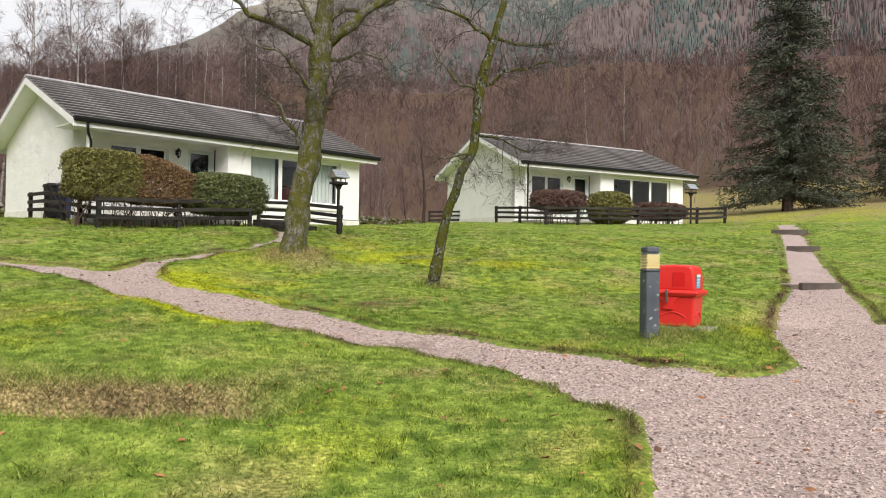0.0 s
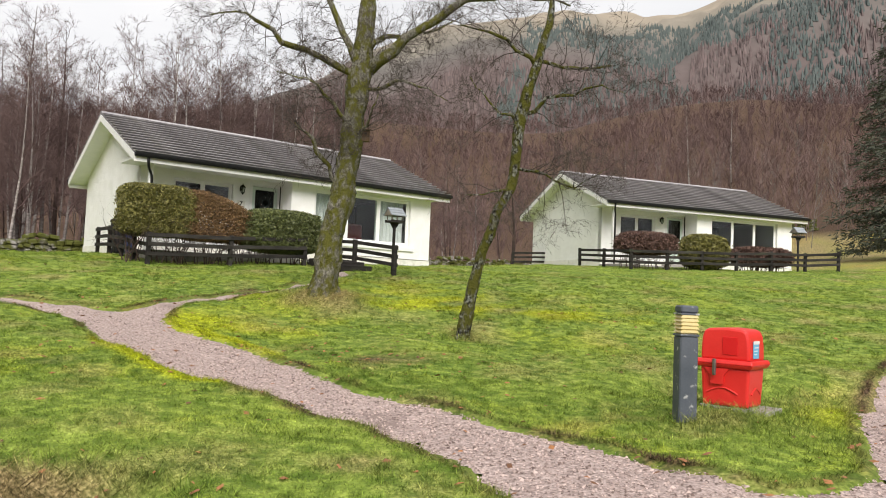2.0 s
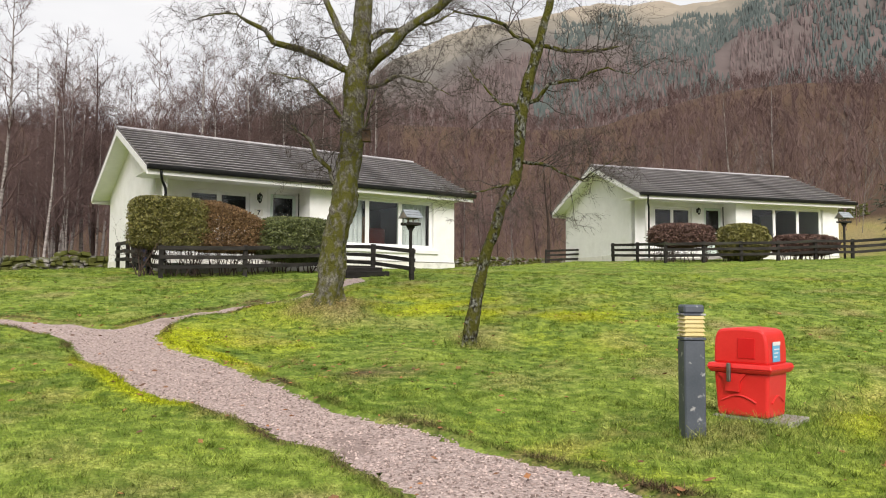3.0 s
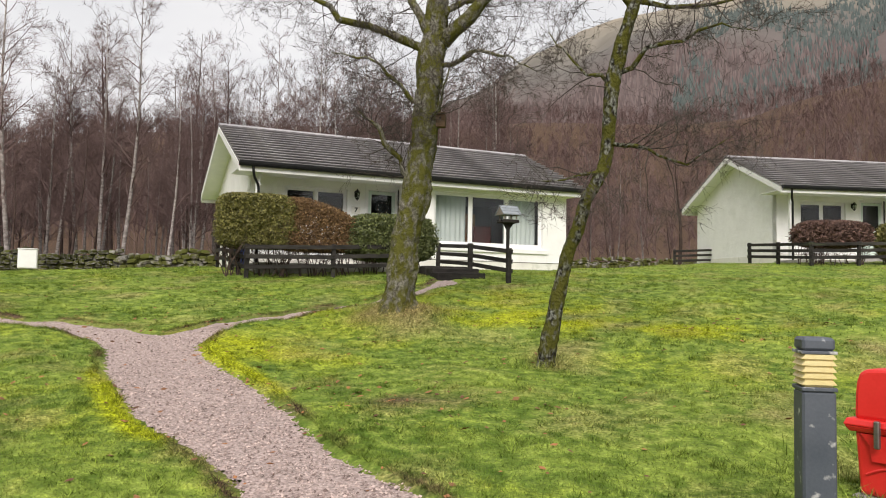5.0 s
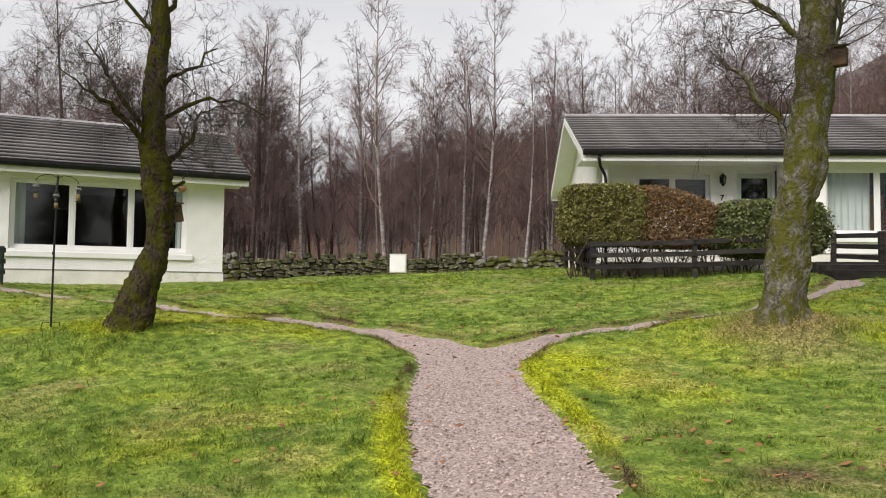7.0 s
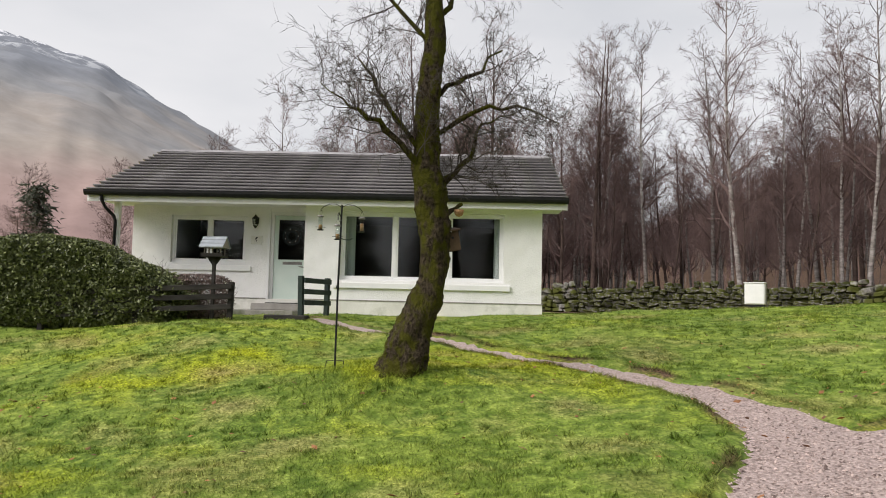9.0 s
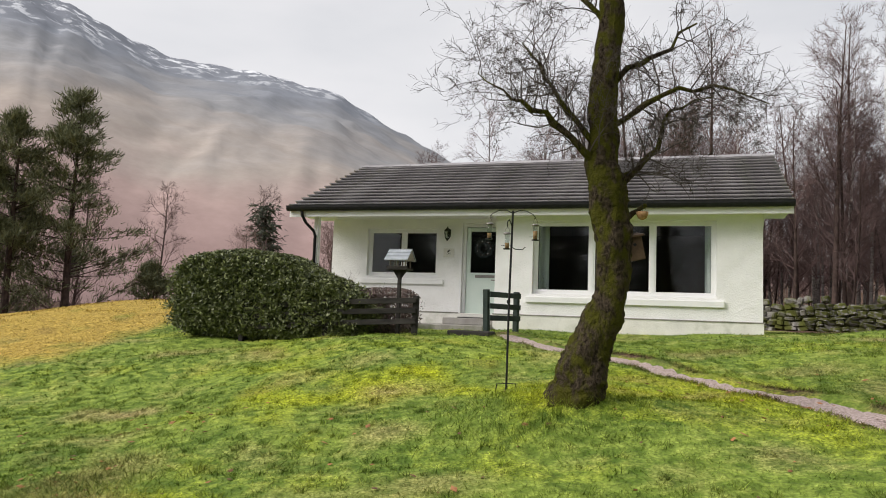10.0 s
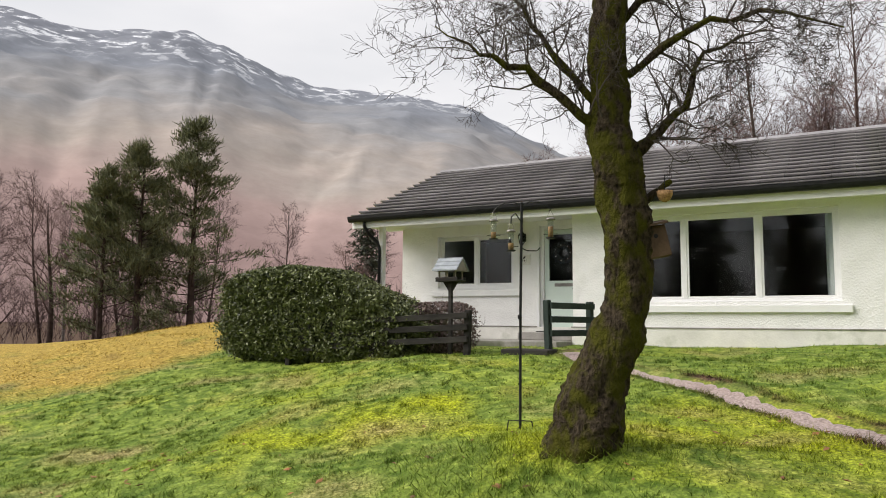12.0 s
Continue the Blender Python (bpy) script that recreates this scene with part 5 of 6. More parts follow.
for x, y, h, w, s in ((18.3, 40.2, 16, 3.9, 1), (26.8, 41.5, 17, 3.8, 2), (31, 46, 17, 4.2, 3), (36, 44, 16, 4.2, 4)):
    conifer("spruce_tree", x, y, h, w, M["spruce"], "tall dark spruce at the edge of the wood", s, "spruce")
conifer("spruce_tree", -31.5, 0.0, 5.4, 1.1, M["spruce"], "small dark spruce behind the cottage", 6, "spruce")
yard_spruce = conifer("spruce_tree", 34, -14, 15, 3.8, M["spruce"], "tall dark spruce beyond the yard", 11, "spruce")
for x, y, turn in ((30, -20, 40), (38, -8, 100), (27, -27, 170), (40, -19, 220), (43, -2, 280), (22, -33, 330), (41, 5, 20), (35, -26, 75)):
    copy_thing(yard_spruce, pose(x, y, float(ground_at(x, y)) - 0.1, 0, 0, turn))
for x, y, h, w, s in ((-36.6, -10.55, 12.4, 4.6, 1), (-35.3, -12.6, 11.2, 4.0, 2), (-34.4, -13.9, 9.6, 3.7, 3), (-40.5, -8.0, 5.0, 2.0, 4)):
    conifer("pine_tree", x, y, h, w, M["pine"], "scots pine with bare lower trunk", s, "pine")


# ---- fences, hedges and garden things ----
def gz(x, y):
    return float(ground_at(x, y))


def fence(ends, mat, label, h=0.72, posts=4, rails=3, inner=0.0):
    """Post and rail fence along a broken line; rails are broad boards on the front of square posts."""
    x0, y0 = ends[0]
    t = thing("fence", pose(x0, y0, gz(x0, y0)), label, "fence", "post and rail fences")
    rng = random.Random(int(abs(x0 * 100)))
    o = Vector((x0, y0, gz(x0, y0)))
    for (ax, ay), (bx, by) in zip(ends, ends[1:]):
        d = Vector((bx - ax, by - ay, 0))
        ln = d.length
        d.normalize()
        nrm = Vector((d.y, -d.x, 0))
        n = max(2, round(ln / 1.5) + 1)
        tops = []
        for i in range(n):
            f = i / (n - 1)
            p = Vector((ax, ay, 0)).lerp(Vector((bx, by, 0)), f)
            z = gz(p.x, p.y)
            tops.append((p, z))
            lean = pose(p.x - x0, p.y - y0, z - o.z, rng.uniform(-1.5, 1.5), rng.uniform(-1.5, 1.5), math.degrees(math.atan2(d.y, d.x)))
            part("post", Geo().box(-0.045, 0.045, -0.045, 0.045, -0.3, h, 0.008, lean), mat, t)
        for i in range(n - 1):
            (p, z0), (q, z1) = tops[i], tops[i + 1]
            for r in range(rails):
                hh = h - 0.075 - r * (h - 0.2) / (rails - 0.4) if rails > 1 else h - 0.1
                a = p + nrm * 0.062 + Vector((0, 0, z0 + hh + rng.uniform(-0.008, 0.008))) - o - d * 0.03
                b = q + nrm * 0.062 + Vector((0, 0, z1 + hh + rng.uniform(-0.008, 0.008))) - o + d * 0.03
                ax_ = (b - a)
                m = Matrix.Translation(a) @ ax_.to_track_quat("X", "Z").to_matrix().to_4x4()
                part("rail", Geo().box(0, ax_.length, -0.016, 0.016, -0.045, 0.045, 0.005, m), mat, t)
    return t


BLACK_FENCE = "black stained post and rail fence"
fence([(-11.3, 20.9), (-9.5, 19.1), (-7.9, 17.5), (-5.0, 19.8)], M["dark_timber"], BLACK_FENCE + " round the front garden", 0.74)
fence([(-2.55, 19.06), (-3.9, 20.5), (-5.3, 22.0)], M["dark_timber"], BLACK_FENCE + " beside the garden steps", 0.72)
fence([(-14.75, 4.2), (-14.05, 7.3)], M["dark_timber"], BLACK_FENCE + " in front of the evergreen hedge", 0.66)
fence([(-13.9, 8.5), (-14.9, 9.05)], M["green_timber"], "short dark green rail fence beside the step", 0.72)
fence([(2.2, 30.6), (3.75, 27.3), (7.4, 28.6), (11.15, 29.9)], M["dark_timber"], BLACK_FENCE + " along the upper garden", 0.68)
fence([(-0.6, 36.4), (1.0, 36.0)], M["dark_timber"], BLACK_FENCE + " screening bins by the gable", 0.72)


def hedge(x, y, turn, ln, dp, h, gap, mats, label, seed, leaf=0.05, count=9000, top=None, boxy=3.0):
    """A clipped hedge: stems below, a dense leafy shell above, with an uneven skin."""
    rng = np.random.RandomState(seed)
    r2 = random.Random(seed)
    t = thing("hedge", pose(x, y, gz(x, y) - 0.05, 0, 0, turn), label, "hedge", "clipped garden hedges")
    stems = Geo()
    for i in range(int(ln * 14)):
        sx, sy = r2.uniform(-0.42, 0.42) * ln, r2.uniform(-0.25, 0.25) * dp
        p, d = Vector((sx, sy, 0)), Vector((r2.uniform(-0.5, 0.5), r2.uniform(-0.4, 0.4), 1))
        grow(stems, stems, p, d, h * 0.55, 0.018, 2, r2, 0.0, 0.25, 5, 4, 4)
    part("branchwork", stems, M["brown_bark"], t, "tangled brown stems")
    parts = len(mats)
    for k, mat in enumerate(mats):
        lo, hi = -1 + 2 * k / parts, -1 + 2 * (k + 1) / parts
        n = count // parts
        cube = rng.uniform(-1, 1, (n * 2, 3))
        face = rng.choice(3, n * 2, p=np.array([dp * h, ln * h, ln * dp]) / (dp * h + ln * h + ln * dp))
        cube[np.arange(n * 2), face] = np.sign(cube[np.arange(n * 2), face])
        cube /= (np.abs(cube) ** boxy).sum(1)[:, None] ** (1 / boxy)
        ux, uy, uz = cube.T
        ok = (ux >= lo - 0.12) & (ux < hi + 0.12)
        ux, uy, uz = ux[ok], uy[ok], uz[ok]
        wob = 1 + 0.06 * waves(ux * ln * 2, uz * 3 + uy * 2, 2.2, seed) + 0.04 * waves(ux * ln * 3, uz * 5 + uy * 4, 3.1, seed + 2) + 0.05 * rng.randn(len(ux))
        depth = 1 - 0.3 * rng.rand(len(ux)) ** 2
        hh = h if top is None else np.interp(ux, [-1, -0.3, 0.15, 0.45, 1], top)
        mid = gap + (hh - gap) / 2
        P = np.stack([ux * ln / 2 * wob * depth, uy * dp / 2 * wob * depth, mid + uz * (hh - gap) / 2 * (0.96 + 0.04 * wob) * depth], -1)
        N = len(P)
        a = rng.randn(N, 3)
        a /= np.linalg.norm(a, axis=1)[:, None]
        b = np.cross(a, rng.randn(N, 3))
        b /= np.linalg.norm(b, axis=1)[:, None]
        s = leaf * rng.uniform(0.6, 1.3, N)[:, None]
        V = np.stack([P - a * s, P + b * s * 0.45, P + a * s, P - b * s * 0.45], 1).reshape(-1, 3)
        me = bpy.data.meshes.new("foliage")
        me.from_pydata(V.tolist(), [], np.arange(N * 4).reshape(-1, 4).tolist())
        me.materials.append(mat)
        o = new("foliage", me)
        o.parent = t
    return t


ALONG7 = 39
hedge(-8.05, 18.02, ALONG7, 1.6, 1.0, 1.85, 0.65, [M["hedge_green"]], "tall olive green clipped hedge with bare stems below", 1, 0.03, 40000, None, 5.0)
hedge(-6.98, 18.9, ALONG7, 2.0, 0.9, 1.7, 0.6, [M["hedge_rust"]], "rusty brown thinning hedge between two green ones", 2, 0.028, 17000, [1.84, 1.8, 1.68, 1.55, 1.3], 5.0)
hedge(-5.68, 19.86, ALONG7, 2.05, 1.1, 1.4, 0.3, [M["hedge_dark"]], "low rounded dark evergreen bush behind the fence", 3, 0.032, 40000, None, 3.4)
hedge(-15.24, 4.72, 78, 3.85, 1.4, 1.55, -0.05, [M["hedge_dark"]], "large dark evergreen hedge, rounded and clipped", 4, 0.034, 120000, [1.5, 1.6, 1.5, 1.2, 0.85], 4.2)
hedge(-14.75, 6.75, 78, 1.1, 0.6, 0.85, 0.05, [M["hedge_twiggy"]], "small grey brown twiggy shrub beside the bird table", 5, 0.024, 4200, None, 4.0)
hedge(4.4, 28.75, 16, 2.1, 1.0, 1.35, 0.55, [M["hedge_red"]], "dull red clipped hedge behind black fence", 6, 0.05, 14000)
hedge(6.4, 29.0, 16, 1.65, 1.0, 1.3, 0.1, [M["hedge_green"]], "squat olive green clipped bush", 7, 0.05, 14000)
hedge(8.45, 29.6, 16, 2.3, 0.7, 0.9, 0.2, [M["hedge_red"]], "low dull red clipped hedge behind fence", 8, 0.05, 9000)


def bird_table(x, y, turn, h, label):
    """Little house on a post: roof of boards, tray, four uprights."""
    t = thing("bird_table", pose(x, y, gz(x, y), 0, 0, turn) @ Matrix.Diagonal((0.8, 0.8, 1, 1)), label, "bird table", "bird tables on posts")
    part("post", Geo().box(-0.035, 0.035, -0.035, 0.035, -0.2, h - 0.36, 0.006), M["dark_timber"], t)
    part("bracket", Geo().prism([(-0.16, h - 0.36), (0.16, h - 0.36), (0.04, h - 0.5), (-0.04, h - 0.5)], 1, -0.02, 0.02), M["dark_timber"], t)
    part("tray", Geo().box(-0.24, 0.24, -0.17, 0.17, h - 0.36, h - 0.33).box(-0.24, 0.24, -0.17, -0.155, h - 0.33, h - 0.295).box(-0.24, 0.24, 0.155, 0.17, h - 0.33, h - 0.295), M["dark_timber"], t)
    for sx in (-0.18, 0.0, 0.18):
        for sy in (-0.12, 0.12):
            part("upright", Geo().box(sx - 0.012, sx + 0.012, sy - 0.012, sy + 0.012, h - 0.33, h - 0.17, 0.003), M["grey_timber"], t)
    for s in (-1, 1):
        for k in range(3):
            y0, y1 = 0.235 - 0.078 * k, 0.235 - 0.078 * (k + 1) - 0.012
            z0, z1 = h - 0.2 + 0.065 * k, h - 0.2 + 0.065 * (k + 1)
            poly = [(s * y0, z0), (s * y1, z1), (s * y1, z1 + 0.014), (s * y0, z0 + 0.022)]
            part("roof_board", Geo().prism(poly, 0, -0.27, 0.27), M["slate_blue"], t, "grey weathered roof board")
    for sx in (-0.25, 0.25):
        part("gable", Geo().prism([(-0.2, h - 0.2), (0.2, h - 0.2), (0.0, h - 0.03)], 0, sx - 0.008, sx + 0.008), M["grey_timber"], t)


bird_table(-14.3, 7.0, 70, 1.45, "bird table with grey boarded roof beside the fence")
bird_table(-2.62, 19.2, 46, 1.6, "bird table on a dark post by the fence")
bird_table(9.75, 29.75, 28, 1.6, "bird table beside the upper garden fence")


def feeder(x, y, z, kind, turn):
    """A hanging seed feeder: clear tube or wire cage with cap, tray and hanger."""
    t = thing("bird_feeder", pose(x, y, z, 0, 0, turn) @ Matrix.Diagonal((0.72, 0.72, 0.72, 1)), "hanging seed feeder with a domed metal cap", "bird feeder", "bird feeders on the pole")
    part("hanger", Geo().tube([(0, 0, 0), (0.03, 0, -0.05), (0.035, 0, -0.12)], 0.003, 5).tube([(0, 0, 0), (-0.03, 0, -0.05), (-0.035, 0, -0.12)], 0.003, 5), M["steel"], t)
    part("cap", Geo().lathe([(0.06, -0.12), (0.055, -0.105), (0.03, -0.09), (0.01, -0.085)], 12), M["steel"], t, smooth=True)
    part("tube", Geo().lathe([(0.035, -0.33), (0.035, -0.12)], 12), M["glass"], t, "clear plastic tube", True)
    part("seed", Geo().lathe([(0.031, -0.325), (0.031, -0.2 if kind else -0.25)], 10), M["seed"], t, "brown seed mix", True)
    part("tray", Geo().lathe([(0.05, -0.345), (0.058, -0.335), (0.055, -0.33)], 12), M["black"], t)
    for s in (-1, 1):
        part("perch", Geo().tube([(0.03 * s, 0, -0.29), (0.085 * s, 0, -0.29)], 0.004, 5), M["black"], t)


px_, py_ = -9.6, 8.585
pz_ = gz(px_, py_)
t = thing("feeder_pole", pose(px_, py_, pz_, 0, 0, 88), "thin black metal pole with curled hooks for bird feeders", "feeder pole")
part("pole", Geo().tube([(0, 0, -0.2), (0.005, 0, 0.95), (0.02, 0, 1.95)], 0.0125, 8), M["black"], t)
part("collar", Geo().lathe([(0.017, 0.93), (0.02, 0.95), (0.017, 0.97)], 8), M["black"], t)
for s in (-1, 1):
    part("hook", Geo().tube([(0.02, 0, 1.92), (0.02 + 0.07 * s, 0, 1.955), (0.02 + 0.15 * s, 0, 1.95), (0.02 + 0.22 * s, 0, 1.915), (0.02 + 0.25 * s, 0, 1.88), (0.02 + 0.235 * s, 0, 1.865)], 0.005, 6), M["black"], t)
part("hook", Geo().tube([(0.015, 0, 1.78), (-0.02, -0.1, 1.84), (-0.04, -0.2, 1.8), (-0.04, -0.22, 1.74)], 0.006, 6), M["black"], t)
part("hook", Geo().tube([(0.015, 0, 1.55), (0.06, 0.05, 1.53), (0.14, 0.08, 1.53), (0.17, 0.08, 1.56)], 0.005, 6), M["black"], t)
for s in (-1, 1):
    part("foot_prong", Geo().tube([(0, 0, 0.07), (0.1 * s, 0, 0.07), (0.12 * s, 0, -0.08)], 0.006, 6), M["black"], t)
fr, fd = Vector((math.cos(radians(88)), math.sin(radians(88)), 0)), Vector((-math.sin(radians(88)), math.cos(radians(88)), 0))
for u, v, z, k in ((-0.23, 0, 1.875, 0), (0.27, 0, 1.875, 1), (-0.04, -0.22, 1.75, 0)):
    p = fr * u + fd * v
    feeder(px_ + p.x, py_ + p.y, pz_ + z, k, 88)


def nest_box(x, y, z, turn, tilt, label, s=1.0):
    t = thing("nest_box", pose(x, y, z, 0, tilt, turn) @ Matrix.Diagonal((s, s, s, 1)), label, "bird box", "nest boxes on trees")
    part("box", Geo().box(-0.09, 0.09, -0.08, 0.08, 0, 0.25, 0.006), M["box_brown"], t)
    part("lid", Geo().prism([(-0.12, 0.25), (0.1, 0.29), (0.1, 0.305), (-0.12, 0.268)], 0, -0.11, 0.11), M["box_brown"], t)
    part("entrance_hole", Geo().tube([(0, -0.079, 0.17), (0, -0.083, 0.17)], 0.018, 12), M["black"], t)


nest_box(-8.40, 9.68, 2.56, 95, -12, "brown wooden nest box hanging askew on the mossy trunk", 0.86)
t = thing("coconut_feeder", pose(-8.33, 9.72, gz(-8.38, 9.13) + 1.66, 0, 0, 0), "half coconut shell feeder hung from a dead stub", "bird feeder")
part("shell", Geo().lathe([(0.012, 0.0), (0.038, 0.015), (0.052, 0.045), (0.055, 0.075), (0.05, 0.075), (0.045, 0.05), (0.02, 0.02)], 14), M["seed"], t, "reddish brown shell", True)
part("cord", Geo().tube([(0, 0, 0.02), (0.002, 0, 0.1), (0, 0, 0.19)], 0.003, 5), M["black"], t)
nest_box(-2.1, 14.0, 4.1, 10, 0, "weathered nest box on the birch trunk", 0.75)


# ---- bollard light, red bin, cabinet, steps ----
bx, by = 2.24, 8.16
t = thing("bollard_light", pose(bx, by, gz(bx, by) + 0.07, 0, 0, 12) @ Matrix.Diagonal((0.92, 0.92, 1, 1)), "dark grey square bollard light with a cream louvred lens, chipped paint", "bollard")
part("post", Geo().box(-0.085, 0.085, -0.085, 0.085, -0.3, 0.64, 0.012), M["bollard"], t)
part("collar", Geo().box(-0.09, 0.09, -0.09, 0.09, 0.64, 0.66, 0.004), M["bollard"], t)
part("lens", Geo().box(-0.072, 0.072, -0.072, 0.072, 0.66, 0.82, 0.004), M["lens"], t, "cream plastic lens")
for i in range(5):
    z = 0.672 + i * 0.031
    part("louvre", Geo().prism([(-0.088, z), (-0.07, z + 0.022), (0.07, z + 0.022), (0.088, z)], 1, -0.086, 0.086), M["lens"], t)
part("cap", Geo().box(-0.09, 0.09, -0.09, 0.09, 0.82, 0.835, 0.003).box(-0.082, 0.082, -0.082, 0.082, 0.835, 0.9, 0.014), M["bollard"], t)


def tapered(geo, w0, d0, w1, d1, z0, z1):
    vs = [(-w0, -d0, z0), (w0, -d0, z0), (w0, d0, z0), (-w0, d0, z0), (-w1, -d1, z1), (w1, -d1, z1), (w1, d1, z1), (-w1, d1, z1)]
    return geo.add(vs, [(3, 2, 1, 0), (4, 5, 6, 7), (0, 1, 5, 4), (1, 2, 6, 5), (2, 3, 7, 6), (3, 0, 4, 7)])


def rounded(ob, w, seg=3):
    bm = bmesh.new()
    bm.from_mesh(ob.data)
    bmesh.ops.bevel(bm, geom=bm.edges[:] , offset=w, segments=seg, affect="EDGES", profile=0.5)
    bm.to_mesh(ob.data)
    bm.free()
    return ob


rx, ry = 2.79, 8.9
t = thing("storage_bin", pose(rx, ry, gz(rx, ry) + 0.02, 0, 0, -34), "red plastic storage bin with domed lid standing on the grass", "storage bin")
W, DP = 0.225, 0.19
rounded(part("body", tapered(Geo(), W * 0.92, DP * 0.92, W, DP, 0.0, 0.36), M["red_bin"], t), 0.025)
rounded(part("rim", tapered(Geo(), W + 0.02, DP + 0.02, W + 0.04, DP + 0.04, 0.35, 0.385), M["red_bin"], t), 0.008, 2)
rounded(part("lid_rim", tapered(Geo(), W + 0.045, DP + 0.045, W + 0.03, DP + 0.03, 0.385, 0.425), M["red_bin"], t), 0.01, 2)
g = Geo()
prof = [(1.0, 0.42), (0.985, 0.55), (0.95, 0.63), (0.86, 0.685), (0.68, 0.705), (0.0, 0.715)]
arc = [(-W * f, z) for f, z in prof[:-1]] + [(0, 0.715)] + [(W * f, z) for f, z in prof[:-1][::-1]]
g.prism(arc, 1, -DP, DP)
lid = rounded(part("lid", g, M["red_bin"], t, "domed red lid"), 0.022, 2)
part("panel", Geo().box(-0.02, 0.12, -DP - 0.007, -DP - 0.001, 0.47, 0.63, 0.002), M["red_dark"], lid, "darker red square panel")
part("latch", Geo().box(-0.085, -0.055, -DP - 0.075, -DP - 0.045, 0.28, 0.43, 0.006), M["steel"], t, "dull metal hasp")
part("latch_plate", Geo().prism([(-0.18, 0.345), (0.05, 0.345), (0.0, 0.28), (-0.01, 0.2), (-0.12, 0.2), (-0.13, 0.28)], 1, -DP - 0.018, -DP + 0.01), M["red_bin"], t)
for x0, x1 in ((-0.16, 0.12),):
    part("moulded_arch", Geo().tube([(x0 + (x1 - x0) * i / 8, -DP * 0.95 - 0.004, 0.12 + 0.05 * math.sin(math.pi * i / 8)) for i in range(9)], 0.008, 6), M["red_bin"], t)
part("moulded_arch", Geo().tube([(W * 0.945 + 0.004, -0.11 + 0.22 * i / 8, 0.12 + 0.05 * math.sin(math.pi * i / 8)) for i in range(9)], 0.008, 6), M["red_bin"], t)
lab = part("label", Geo().box(W + 0.001, W + 0.006, -0.11, 0.03, 0.445, 0.6, 0.001), M["label_blue"], lid, "blue and white notice")
part("label_band", Geo().box(W + 0.006, W + 0.009, -0.11, 0.03, 0.575, 0.605, 0.001), M["label_white"], lab, "white band")
for k in range(3):
    part("text_bar", Geo().box(W + 0.006, W + 0.008, -0.09, 0.01 - 0.02 * k, 0.54 - 0.03 * k, 0.55 - 0.03 * k, 0.001), M["label_white"], lab)
solid("base_slab", Geo().box(-0.24, 0.38, -0.2, 0.24, -0.12, 0.018, 0.01), M["concrete"], "weathered concrete slab under the red bin", "slab", m=pose(rx, ry, gz(rx, ry), 0, 0, -34))

bx, by = -21.2, 23.3
t = thing("utility_cabinet", pose(bx, by, gz(bx, by), 0, 0, 46), "small white utility cabinet on a dark base in the grass", "cabinet")
part("base", Geo().box(-0.26, 0.26, -0.19, 0.19, -0.2, 0.26), M["black"], t, "dark base")
part("case", Geo().box(-0.3, 0.3, -0.22, 0.22, 0.26, 0.93, 0.015), M["white"], t)
part("door", Geo().box(-0.27, 0.27, -0.235, -0.221, 0.29, 0.9, 0.006), M["white"], t)
part("roof", Geo().box(-0.32, 0.32, -0.25, 0.24, 0.93, 0.96, 0.008), M["white"], t)

for (ax, ay), (bx_, by_), h in (((6.15, 13.0), (6.98, 13.3), 0.1), ((8.88, 19.54), (9.6, 19.26), 0.15), ((10.25, 23.6), (11.2, 23.2), 0.15)):
    cx, cy = (ax + bx_) / 2, (ay + by_) / 2
    ln, tr = math.hypot(bx_ - ax, by_ - ay), math.degrees(math.atan2(by_ - ay, bx_ - ax))
    t = thing("path_step", pose(cx, cy, gz(cx, cy) - 0.03, 0, 0, tr), "rough timber edged step across the gravel path", "step", "steps of the gravel path")
    part("riser", Geo().box(-ln / 2, ln / 2, -0.05, 0.05, -0.2, h, 0.012), M["step_timber"], t)
    part("tread", Geo().box(-ln / 2 + 0.02, ln / 2 - 0.02, 0.05, 0.5, -0.2, h - 0.03, 0.012), M["gravel"], t, "gravel tread")
for i, (x, y) in enumerate(((-3.75, 19.3), (-4.05, 19.75), (-4.4, 20.2))):
    solid("garden_step", Geo().box(-0.55, 0.55, -0.22, 0.25, -0.3, 0.1 + 0.06 * i, 0.015), M["dark_timber"], "dark wet timber garden step", "step", "garden steps to the cottage", m=pose(x, y, gz(x, y), 0, 0, 40))
solid("garden_step", Geo().box(-0.35, 0.35, -0.22, 0.22, -0.2, 0.07, 0.015), M["dark_timber"], "dark wet step at the end of the path", "step", m=pose(-13.75, 8.25, gz(-13.75, 8.25), 0, 0, 75))


def wheelie(x, y, turn, mat, label):
    t = thing("wheelie_bin", pose(x, y, gz(x, y), 0, 0, turn), label, "bin", "wheelie bins")
    rounded(part("body", tapered(Geo(), 0.2, 0.22, 0.27, 0.3, 0.06, 0.92), mat, t), 0.03)
    rounded(part("lid", tapered(Geo(), 0.29, 0.34, 0.27, 0.3, 0.92, 1.0), mat, t), 0.02)
    for s in (-1, 1):
        part("wheel", Geo().tube([(0.2 * s, 0.24, 0.1), (0.25 * s, 0.24, 0.1)], 0.1, 14), M["black"], t)
    part("handle", Geo().tube([(-0.22, 0.34, 0.95), (-0.22, 0.4, 0.95), (0.22, 0.4, 0.95), (0.22, 0.34, 0.95)], 0.015, 6), M["black"], t)


wheelie(-10.6, 20.9, 40, M["black"], "black wheelie bin behind the garden fence")
wheelie(-9.95, 20.35, 40, M["bin_blue"], "dark blue wheelie bin behind the garden fence")
wheelie(0.9, 37.0, 28, M["black"], "black wheelie bin beside the upper cottage")


